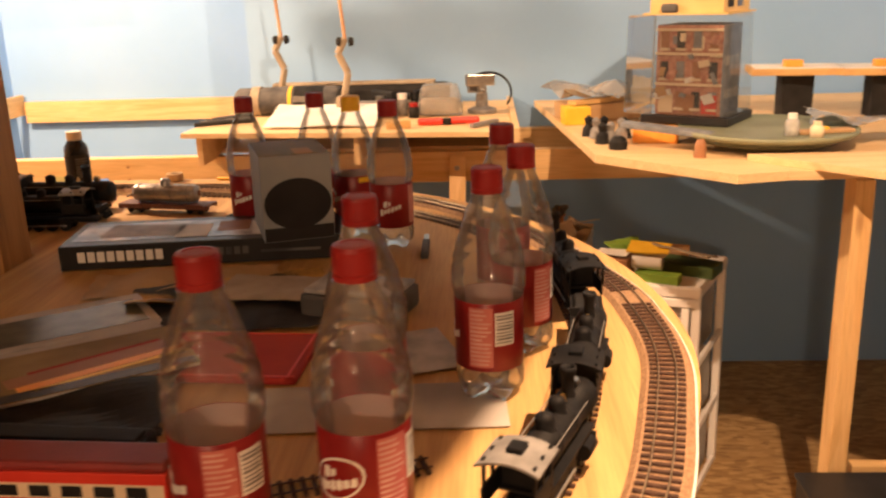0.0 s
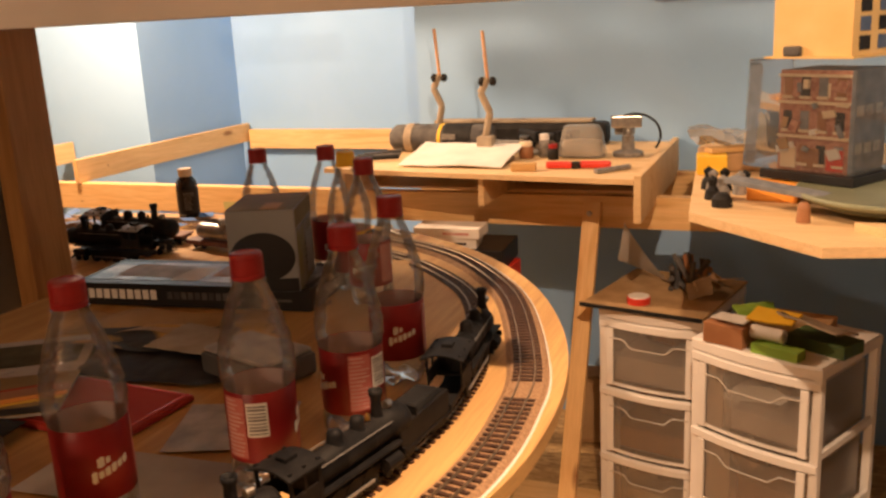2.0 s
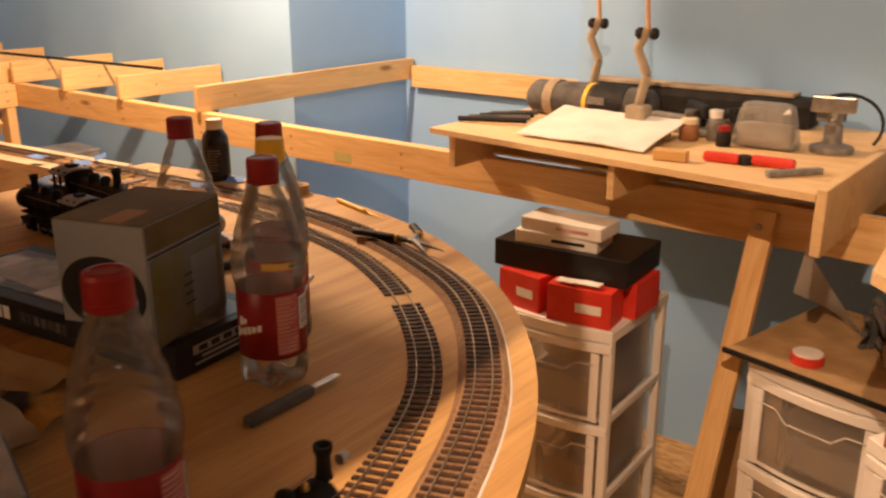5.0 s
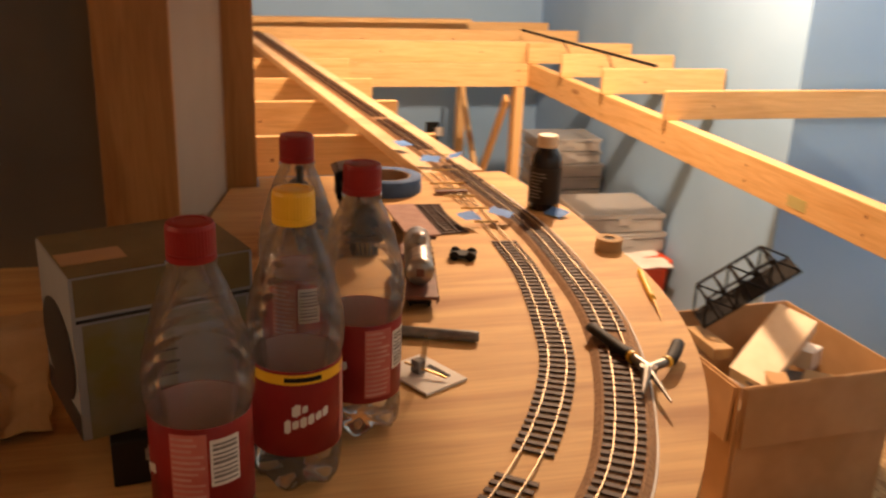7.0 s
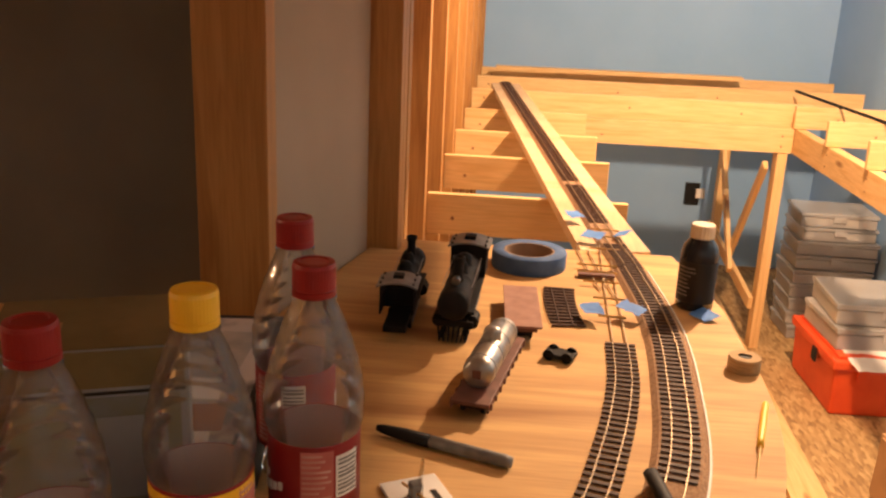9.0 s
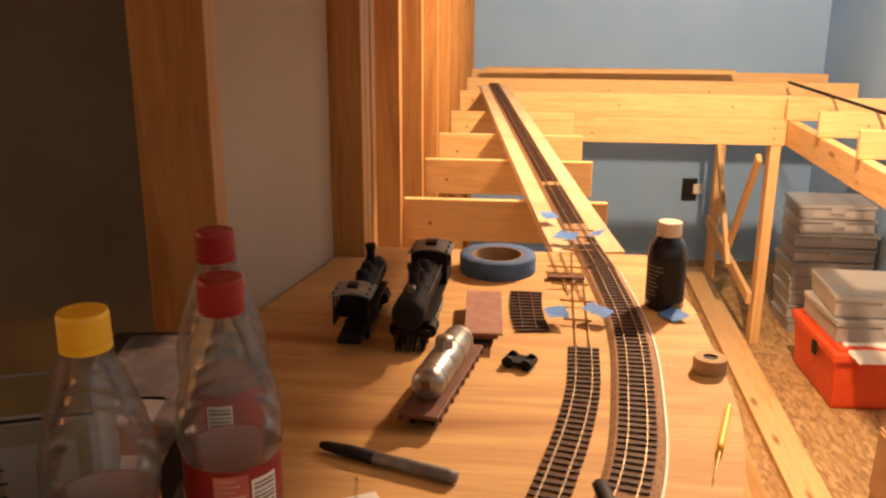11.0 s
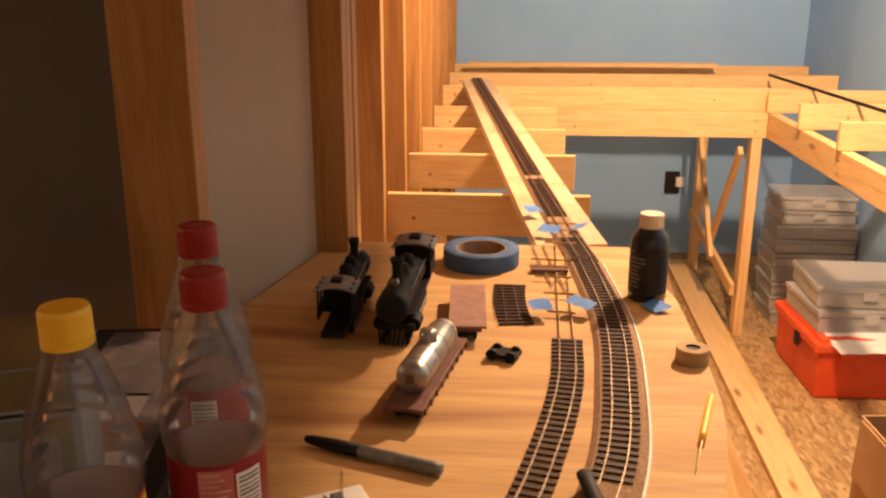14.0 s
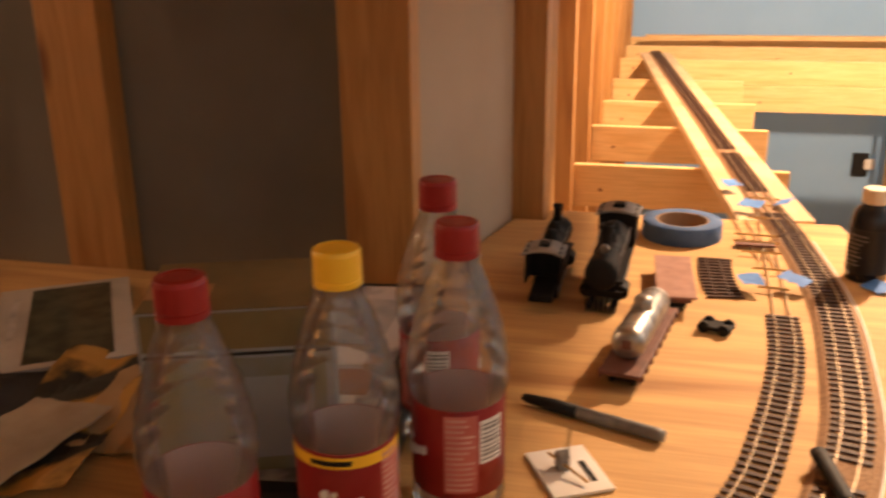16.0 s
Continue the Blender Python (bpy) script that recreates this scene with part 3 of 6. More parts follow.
lumber("shelf_board", (0.15, 2.975, 0.56), (1.745, 2.975, 0.56), 0.04, 0.09, "pine shelf board along the blue wall", "shelf")
# Unseen beams on hangers, placed to throw the dark band on wall_north.
lumber("shelf_beam", (-1.143, 2.60, 0.713), (-0.709, 2.60, 0.713), 0.02, 0.077, "short unseen pine beam added to shadow the wall", "beam", group="shelf beams")
lumber("shelf_beam", (-1.35, 2.61, 0.86), (-0.825, 2.61, 0.86), 0.05, 0.10, "unseen pine beam added above the open frame for its shadow", "beam", group="shelf beams")
for x in (-1.05, -0.90):
    lumber("beam_hanger", (x, 2.58, 0.64), (x, 2.58, CEILING), 0.03, 0.019, "pine hanger added to hold the unseen beams from the ceiling", "hanger", PINE, (0, 1, 0), "hangers of the shelf beams")
o = part("rail_sticker", box(0.07, 0.0006, 0.028, (0, 0, 0)), YELLOW_DULL, None, "", pose(-1.22, 2.5255, -0.168, 0, 0, 0))
tagged(o, "small yellow grade sticker on the front rail", "sticker")


# ---- bottles ----
PROFILE = [(0.0, 0.006), (0.012, 0.004), (0.024, 0.0008), (0.030, 0.002), (0.0345, 0.010), (0.0352, 0.022), (0.0338, 0.031), (0.0335, 0.036), (0.0335, 0.104), (0.0345, 0.108), (0.0362, 0.114), (0.0366, 0.122), (0.0366, 0.130), (0.0358, 0.138), (0.0342, 0.147), (0.0318, 0.157), (0.0288, 0.168), (0.0252, 0.179), (0.0212, 0.190), (0.0172, 0.199), (0.0145, 0.2045), (0.0162, 0.2052), (0.0162, 0.2070), (0.0132, 0.2075), (0.0126, 0.222)]


def bottle_shape(r, z, a):
    if z < 0.03:
        lobe = 0.5 + 0.5 * math.cos(5 * a)
        k = 1 - z / 0.03
        return r * (1 - 0.10 * k * (1 - lobe)), z + 0.006 * k * (1 - lobe) * (r > 0.02)
    if 0.112 < z < 0.2:
        w = math.sin(math.pi * (z - 0.112) / 0.088)
        return r * (1 + 0.016 * w * math.sin(2 * math.pi * z / 0.0145 + 2.0 * math.sin(a * 2)) + 0.006 * w * math.cos(5 * a + z * 90)), z
    return r, z


def refine(profile, n=3):
    out = []
    for (r0, z0), (r1, z1) in zip(profile, profile[1:]):
        for i in range(n if 0.1 < z0 < 0.2 else 1):
            t = i / (n if 0.1 < z0 < 0.2 else 1)
            out.append((r0 + (r1 - r0) * t, z0 + (z1 - z0) * t))
    return out + [profile[-1]]


def cap_shape(r, z, a):
    return (r * (1 + 0.012 * (int(round(a * 40 / math.pi)) % 2)), z) if r > 0.0135 and z < 0.2295 else (r, z)


BODY = mesh_of("bottle_body", lathe(refine(PROFILE), 48, shape=bottle_shape), PET, True)
CAPS = {m.name: mesh_of("cap", lathe([(0.0135, 0.2080), (0.0154, 0.2080), (0.0155, 0.2120), (0.0148, 0.2128), (0.0153, 0.2136), (0.0152, 0.2290), (0.0144, 0.2318), (0.0105, 0.2325), (0.0098, 0.2318), (0.0, 0.2318)], 80, shape=cap_shape), m, False) for m in (CAP_RED, CAP_YELLOW)}
SLEEVE = mesh_of("label_sleeve", lathe([(0.0339, 0.035), (0.0342, 0.0352), (0.0342, 0.1046), (0.0339, 0.105)], 48), LABEL, True)
INSIDE = mesh_of("label_inside", lathe([(0.0337, 0.0355), (0.0337, 0.1045)], 48), LABEL_BACK, True)


def logo_mesh():
    """A plain slanted pale shape with a ring round it."""
    b = bmesh.new()
    n = 28
    r = 0.03458
    def place(u, v):
        a = u / r
        return b.verts.new((r * math.cos(a), r * math.sin(a), 0.07 + v))
    def ring(w, h, k, slant):
        return [place(w * math.cos(t), h * math.sin(t) + slant * w * math.cos(t)) for t in [2 * math.pi * i / n for i in range(n)]], k
    o, _ = ring(0.0225, 0.0165, 0, 0.22)
    i, _ = ring(0.0205, 0.0147, 0, 0.22)
    for k in range(n):
        j = (k + 1) % n
        b.faces.new((o[k], o[j], i[j], i[k]))
    return b


def bars(r, a0, a1, z0, z1, rows, seed, fill=0.55):
    """Plain bars in the place of small print."""
    rng = random.Random(seed)
    b = None
    h = (z1 - z0) / rows
    for i in range(rows):
        e = a0 + (a1 - a0) * (0.55 + 0.45 * rng.random())
        b = join(b, curved_patch(r, a0, e, z0 + h * (i + 0.5 - fill / 2), z0 + h * (i + 0.5 + fill / 2), 6)) if b else curved_patch(r, a0, e, z0 + h * (i + 0.5 - fill / 2), z0 + h * (i + 0.5 + fill / 2), 6)
    return b


LOGO = mesh_of("logo_ring", logo_mesh(), WHITE)
lb = bmesh.new()
marks = [(-0.0085, 0.0062, 0.0062, 0.0100), (-0.0022, 0.0052, 0.0040, 0.0060)] + [(-0.0150 + 0.0058 * k, -0.0050, 0.0047, (0.0115, 0.0070, 0.0085, 0.0085, 0.0070, 0.0075)[k]) for k in range(6)]
for u, v, w, h in marks:
    for k in range(3):
        hh, uu = h * (0.80, 1.0, 0.84)[k], u + (k - 1) * w / 3
        lb = join(lb, curved_patch(0.0344, math.degrees((uu - w / 6) / 0.0344), math.degrees((uu + w / 6) / 0.0344), 0.07 + v + 0.30 * uu - hh / 2, 0.07 + v + 0.30 * uu + hh / 2, 1))
LOGO_FILL = mesh_of("logo_fill", lb, WHITE)
BARCODE = mesh_of("barcode_panel", curved_patch(0.03435, -17, 17, 0.062, 0.096, 8), WHITE)
BARCODE_BAR = [mesh_of("barcode_bar", curved_patch(0.0347, -14, 14, 0.0645 + 0.0034 * k, 0.0645 + 0.0034 * k + (0.0012, 0.002, 0.0015)[k % 3], 6), GREY_MODEL) for k in range(9)]
FACTS_PANEL = mesh_of("facts_panel", curved_patch(0.03432, -60, -20, 0.040, 0.101, 10), mottled("faded_label_red", (0.46, 0.11, 0.10), (0.56, 0.18, 0.16), 30.0, 0.4, bumpy=0.0))
FACTS = mesh_of("small_print", bars(0.03455, -58, -22, 0.041, 0.100, 14, 5, 0.45), LABEL_TEXT)
BAND = mesh_of("yellow_band", curved_patch(0.03435, -190, 60, 0.0945, 0.1025, 40), CAP_YELLOW)
BAND_BARS = mesh_of("band_bars", bars(0.0347, -140, -70, 0.0965, 0.1005, 1, 8, 0.9), BLACK_SOFT)


def child(name, mesh, parent, m=None, label=""):
    o = new(name, mesh)
    o.parent = parent
    if m is not None:
        o.matrix_basis = m
    if label:
        o["label"] = label
    return o


def bottle(x, y, az, cap=CAP_RED, band=False, ring=False):
    lab = "empty clear soda bottle with a %s cap and maroon label" % ("yellow" if cap is CAP_YELLOW else "dark red")
    e = thing("soda_bottle", pose(x, y, 0.0012, 0, 0, az), lab, "bottle", "soda bottles on the bench")
    child("bottle_body", BODY, e, None, "ribbed clear plastic body")
    child("cap", CAPS[cap.name], e)
    s = child("label_sleeve", SLEEVE, e, None, "maroon wrap label")
    child("label_inside", INSIDE, e)
    child("barcode_panel", BARCODE, s)
    for bar in BARCODE_BAR:
        child("barcode_bar", bar, s)
    child("facts_panel", FACTS_PANEL, s)
    child("small_print", FACTS, s)
    for a in (-112, 95):
        if ring:
            child("logo_ring", LOGO, s, pose(0, 0, 0, 0, 0, a))
        child("logo_fill", LOGO_FILL, s, pose(0, 0, 0, 0, 0, a))
    if band:
        child("yellow_band", BAND, s)
        child("band_bars", BAND_BARS, s)
    return e


for x, y, az in ((-0.061, 0.364, -32), (0.043, 0.377, -8), (0.027, 0.525, 90), (0.134, 0.637, -64), (0.171, 0.756, -9), (0.153, 0.911, 58), (-0.019, 1.187, 26), (-0.157, 1.318, 56), (-0.268, 1.277, 10)):
    bottle(x, y, az, ring=(y == 0.377))
bottle(-0.087, 1.257, 120, CAP_YELLOW, True)


# ---- model trains ----
def wheel(bm, x, y, r, w=0.003):
    return lathe([(0, -w / 2), (r * 0.3, -w / 2), (r * 0.3, -w * 0.2), (r * 0.75, -w * 0.2), (r * 0.8, -w / 2), (r, -w / 2), (r, w / 2), (0, w / 2)], 20, (x, y, r), Matrix.Rotation(math.pi / 2, 4, "X"), bm)


def locomotive(m, label, roof=BLACK, length=0.19):
    """Steam locomotive, front towards +x, standing on z = 0."""
    e = thing("model_locomotive", m, label, "model train", "model locomotives")
    s = length / 0.19
    part("frame", box(0.165 * s, 0.022, 0.006, (0, 0, 0.012), 0.001), BLACK, e)
    part("running_board", box(0.12 * s, 0.032, 0.002, (0.02 * s, 0, 0.024), 0.0005), BLACK, e)
    t = Matrix.Rotation(math.pi / 2, 4, "Y")
    boiler = part("boiler", lathe([(0, 0), (0.0105, 0), (0.0125, 0.002), (0.0125, 0.03), (0.0128, 0.031), (0.0125, 0.032), (0.0125, 0.062), (0.0128, 0.063), (0.0125, 0.064), (0.0122, 0.088), (0.0132, 0.089), (0.0132, 0.108), (0.0118, 0.111), (0.006, 0.112), (0, 0.1125)], 24, (-0.028 * s, 0, 0.037), t), BLACK, e, "", None, True)
    part("smokestack", lathe([(0.0052, 0), (0.0045, 0.004), (0.0042, 0.014), (0.0056, 0.018), (0.0056, 0.021), (0.004, 0.021), (0.004, 0.012)], 18, (0.066 * s, 0, 0.049)), BLACK, boiler, "", None, True)
    for x, r in ((0.038, 0.0058), (0.008, 0.0065)):
        part("steam_dome", lathe([(r * 1.2, 0), (r, 0.002), (r, 0.007), (r * 0.8, 0.010), (0, 0.012)], 18, (x * s, 0, 0.0475)), BLACK, boiler, "", None, True)
    part("bell", lathe([(0.0025, 0), (0.002, 0.003), (0.001, 0.005), (0, 0.0055)], 12, (0.052 * s, 0, 0.050)), BRASS, boiler)
    part("headlight", lathe([(0, 0), (0.0035, 0), (0.0035, 0.006), (0, 0.006)], 14, (0.078 * s, 0, 0.053), t), STEEL, boiler)
    part("cab_front", box(0.003, 0.033, 0.030, (-0.033 * s, 0, 0.026)), BLACK, e)
    for y in (-0.0155, 0.0155):
        part("cab_side", box(0.034, 0.0016, 0.013, (-0.05 * s, y, 0.026)), BLACK, e)
        for x in (-0.066, -0.05, -0.034):
            part("cab_post", box(0.003, 0.0016, 0.018, (x * s, y, 0.0391)), BLACK, e)
    r = bmesh.new()
    pr = [(-0.0195 + 0.039 * i / 10, 0.0585 - 0.0045 * ((i - 5) / 5) ** 2) for i in range(11)]
    v0 = [r.verts.new((-0.072 * s, y, z)) for y, z in pr] + [r.verts.new((-0.072 * s, y, z - 0.0015)) for y, z in pr[::-1]]
    v1 = [r.verts.new((-0.030 * s, v.co.y, v.co.z)) for v in v0]
    for i in range(len(v0)):
        j = (i + 1) % len(v0)
        r.faces.new((v0[i], v0[j], v1[j], v1[i]))
    r.faces.new(v0)
    r.faces.new(v1[::-1])
    part("cab_roof", r, roof, e)
    part("roof_hatch", box(0.012, 0.010, 0.004, (-0.05 * s, 0, 0.0575), 0.001), BLACK, e)
    for y in (-0.0125, 0.0125):
        for x in (-0.03, -0.008, 0.014, 0.036):
            part("driving_wheel", wheel(None, x * s, y * 0.8, 0.0095), BLACK, e)
        part("side_rod", box(0.072 * s, 0.0012, 0.002, (0.003 * s, y, 0.007)), GREY_MODEL, e)
        part("cylinder", lathe([(0, 0), (0.006, 0), (0.006, 0.018), (0, 0.018)], 14, (0.052 * s, y * 1.1, 0.0145), t), BLACK, e)
        part("handrail", rod((-0.028 * s, y, 0.045), (0.07 * s, y, 0.045), 0.0004, 6), GREY_MODEL, e)
        for x in (0.062, 0.078):
            part("pilot_wheel", wheel(None, x * s, y * 0.8, 0.005), BLACK, e)
    pilot = part("pilot_beam", box(0.003, 0.032, 0.005, (0.082 * s, 0, 0.013)), BLACK, e)
    for k in range(-3, 4):
        part("pilot_bar", rod((0.082 * s, k * 0.0045, 0.014), (0.094 * s, k * 0.0035, 0.003), 0.0009, 6), BLACK, pilot)
    return e


def tender(m, label):
    e = thing("model_tender", m, label, "model train", "model tenders")
    part("tank", box(0.088, 0.031, 0.022, (0, 0, 0.014), 0.0012), BLACK, e)
    c = box(0.05, 0.026, 0.006, (0.012, 0, 0.036), 0.0015, None, None, 0.8)
    part("coal_load", c, BLACK_SOFT, e)
    part("coal_board", box(0.002, 0.031, 0.008, (-0.016, 0, 0.036)), BLACK, e)
    part("floor", box(0.094, 0.033, 0.003, (0, 0, 0.011)), BLACK, e)
    for x in (-0.03, 0.03):
        part("bogie", box(0.028, 0.026, 0.006, (x, 0, 0.003), 0.001), BLACK, e)
        for dx in (-0.009, 0.009):
            for y in (-0.0095, 0.0095):
                part("wheel", wheel(None, x + dx, y, 0.0052), BLACK, e)
    return e


def tank_car(m):
    e = thing("model_tank_car", m, "silver model tank car on a brown flat frame", "model train")
    t = Matrix.Rotation(math.pi / 2, 4, "Y")
    part("frame", box(0.165, 0.036, 0.004, (0, 0, 0.013), 0.0008), OXIDE, e)
    tank = part("tank", lathe([(0, 0), (0.009, 0.001), (0.0138, 0.004), (0.0150, 0.008), (0.0150, 0.112), (0.0138, 0.116), (0.009, 0.119), (0, 0.12)], 28, (-0.06, 0, 0.033), t), SILVER, e, "", None, True)
    for x in (-0.045, -0.015, 0.015, 0.045):
        part("band", lathe([(0.01505, 0), (0.0154, 0), (0.0154, 0.0018), (0.01505, 0.0018)], 28, (x, 0, 0.033), t), GREY_MODEL, tank)
    part("dome", lathe([(0.0085, -0.003), (0.0085, 0.007), (0.007, 0.010), (0, 0.011)], 22, (0.0, 0, 0.047)), SILVER, tank, "", None, True)
    part("placard", box(0.0006, 0.008, 0.008, (-0.0604, 0, 0.030)), OXIDE, tank)
    for y in (-0.017, 0.017):
        part("side_sill", box(0.165, 0.0012, 0.005, (0, y, 0.009)), OXIDE, e)
        for k in range(9):
            part("stake_pocket", box(0.003, 0.002, 0.006, (-0.076 + k * 0.019, y * 1.09, 0.010)), OXIDE, e)
    for x in (-0.055, 0.055):
        part("bogie", box(0.03, 0.024, 0.006, (x, 0, 0.004), 0.001), BLACK, e)
        for dx in (-0.010, 0.010):
            for y in (-0.0095, 0.0095):
                part("wheel", wheel(None, x + dx, y, 0.0055), BLACK, e)
    return e


def flat_car(m):
    e = thing("model_flat_car", m, "unfinished model flat car with a plain pinkish deck", "model train")
    part("deck", box(0.150, 0.046, 0.003, (0, 0, 0.018), 0.0006), DECK, e)
    part("underframe", box(0.148, 0.034, 0.005, (0, 0, 0.013), 0.001), OXIDE, e)
    for x in (-0.05, 0.05):
        part("bogie", box(0.03, 0.024, 0.008, (x, 0, 0.004), 0.001), BLACK, e)
        for dx in (-0.010, 0.010):
            for y in (-0.0095, 0.0095):
                part("wheel", wheel(None, x + dx, y, 0.0055), BLACK, e)
    return e


locomotive(pose(-0.650, 1.324, 0.0005, 0, 0, 180) @ Matrix.Scale(1.27, 4), "black model steam locomotive with a grey cab roof", GREY_MODEL, 0.165)
locomotive(pose(-0.685, 1.399, 0.0005, 0, 0, -3) @ Matrix.Scale(1.45, 4), "black model steam locomotive with a broad grey roof", GREY_MODEL, 0.16)
tank_car(pose(-0.476, 1.442, 0.0005, 0, 0, 169) @ Matrix.Scale(1.13, 4))
flat_car(pose(-0.67, 1.476, 0.0005, 0, 0, 2))


def on_line(along_y, size):
    """Pose on the inner track beside the given y."""
    x, y, h = min((p for p in smooth(INNER, 0.002) if p[1] < 1.25), key=lambda p: abs(p[1] - along_y))
    return pose(x, y, 0.0046, 0, 0, math.degrees(h)) @ Matrix.Scale(size, 4)


locomotive(on_line(0.915, 1.25), "black model steam locomotive standing on the inner track", BLACK, 0.225)
tender(on_line(0.742, 1.2), "black model tender coupled behind the locomotive")
locomotive(on_line(0.606, 1.25), "black model steam locomotive behind the tender", BLACK, 0.165)
locomotive(on_line(0.425, 1.25), "black model tank locomotive at the end of the train", GREY_MODEL, 0.16)

e = thing("model_bogie", pose(-0.554, 1.522, 0.0, 0, 0, 70), "loose black model bogie lying on the plywood", "model part")
part("side_frame", box(0.036, 0.024, 0.005, (0, 0, 0.004), 0.001), BLACK, e)
for dx in (-0.011, 0.011):
    for y in (-0.0095, 0.0095):
        part("wheel", wheel(None, dx, y, 0.0065), BLACK, e)

e = thing("track_section", pose(-0.725, 1.53, 0.0005, 0, 0, 3), "short loose length of black track ties", "track")
for k in range(13):
    part("tie", box(0.0046, 0.044, 0.0026, (-0.075 + 0.0118 * k, 0.0006 * (k - 6) ** 2 * 0.2, 0.0), 0.0, Matrix.Rotation(0.012 * (k - 6), 4, "Z")), TIE, e)
part("web", box(0.142, 0.0016, 0.0015, (-0.004, 0.009, 0.0027)), TIE, e)
part("web", box(0.142, 0.0016, 0.0015, (-0.004, -0.008, 0.0027)), TIE, e)

# ---- tools on the plywood ----
e = thing("tape_roll", pose(-0.905, 1.487, 0.0), "roll of blue masking tape lying flat", "tape")
part("tape", lathe([(0.039, 0), (0.057, 0), (0.0575, 0.001), (0.0575, 0.0245), (0.057, 0.0255), (0.039, 0.0255)], 48), mottled("blue_tape_roll", (0.035, 0.09, 0.22), (0.06, 0.13, 0.29), 40.0, 0.8, bumpy=0.15), e, "", None, True)
part("core", lathe([(0.0388, 0.0002), (0.0388, 0.0252), (0.036, 0.0252), (0.036, 0.0002), (0.0388, 0.0002)], 40), mottled("dull_tape_core", (0.20, 0.14, 0.10), (0.28, 0.20, 0.14), 20.0, 0.85), e)

e = thing("glue_bottle", pose(-0.768, 1.715, 0.0), "black squat bottle with a cream screw cap", "bottle")
part("body", lathe([(0, 0), (0.023, 0), (0.0255, 0.003), (0.0255, 0.078), (0.0235, 0.088), (0.017, 0.097), (0.0145, 0.100), (0.0145, 0.104), (0, 0.104)], 36), GLUE_BLACK, e, "", None, True)
part("cap", lathe([(0.0155, 0.1005), (0.0160, 0.102), (0.0160, 0.117), (0.0150, 0.119), (0, 0.119)], 40, shape=lambda r, z, a: (r * (1 + 0.015 * math.cos(20 * a)), z)), CREAM, e)
part("label", curved_patch(0.02555, -150, 60, 0.012, 0.070, 20), BOX_BLACK, e)
lab = bars(0.02595, -75, -15, 0.02, 0.064, 8, 4, 0.35)
part("label_print", lab, GREY_MODEL, e)

e = thing("wire_spool", pose(-0.562, 1.736, 0.0), "small tan spool of wire", "spool")
part("winding", lathe([(0.008, 0), (0.0185, 0.0), (0.019, 0.002), (0.0183, 0.004), (0.019, 0.006), (0.0183, 0.008), (0.019, 0.010), (0.0183, 0.012), (0.019, 0.014), (0.0183, 0.017), (0.008, 0.017)], 32), KRAFT_DARK, e)
part("core", lathe([(0, 0.0), (0.008, 0.0), (0.008, 0.015), (0, 0.015)], 24), BLACK_SOFT, e)

m = along((-0.466, 1.737, 0.004), (-0.318, 1.692, 0.004))
e = thing("pin_vise", m, "yellow handled scribing tool", "tool")
ty = Matrix.Rotation(math.pi / 2, 4, "Y")
part("handle", lathe([(0, 0), (0.003, 0), (0.0036, 0.004), (0.0036, 0.07), (0.003, 0.085), (0.0034, 0.1), (0, 0.1)], 14, (0, 0, 0), ty), YELLOW, e, "", None, True)
part("tip", lathe([(0, 0), (0.0016, 0), (0.0012, 0.02), (0.0004, 0.052), (0, 0.052)], 10, (0.1, 0, 0), ty), BRASS, e)

m = along((-0.343, 1.338, 0.0065), (-0.294, 1.478, 0.0065))
e = thing("marker_pen", m, "grey marker pen with a black cap", "pen")
part("cap", lathe([(0, 0), (0.003, 0), (0.0045, 0.006), (0.0062, 0.030), (0.0064, 0.056), (0, 0.056)], 20, (0, 0, 0), ty), BLACK_SOFT, e, "", None, True)
part("barrel", lathe([(0, 0.0565), (0.0060, 0.0565), (0.0060, 0.118), (0.0061, 0.132), (0.005, 0.138), (0, 0.138)], 20, (0, 0, 0), ty), mottled("grey_marker_barrel", (0.13, 0.135, 0.14), (0.2, 0.2, 0.2), 90.0, 0.5), e, "", None, True)

e = thing("white_card", pose(-0.232, 1.393, 0.0005, 0, 0, 28), "white card holding small metal parts", "card")
part("sheet", box(0.068, 0.052, 0.003, (0, 0, 0), 0.0008), PAPER, e)
part("slot", box(0.03, 0.005, 0.0006, (0.006, 0.014, 0.0031)), BLACK_SOFT, e)
part("brass_arm", rod((-0.015, -0.012, 0.012), (0.025, 0.006, 0.006), 0.0012), BRASS, e)
part("bracket", box(0.012, 0.010, 0.014, (-0.004, -0.004, 0.003), 0.002), GREY_MODEL, e)
part("fin", box(0.010, 0.0015, 0.036, (-0.002, -0.002, 0.008), 0.0005, Matrix.Rotation(0.2, 4, "Y"), None, 0.6), BLISTER, e)

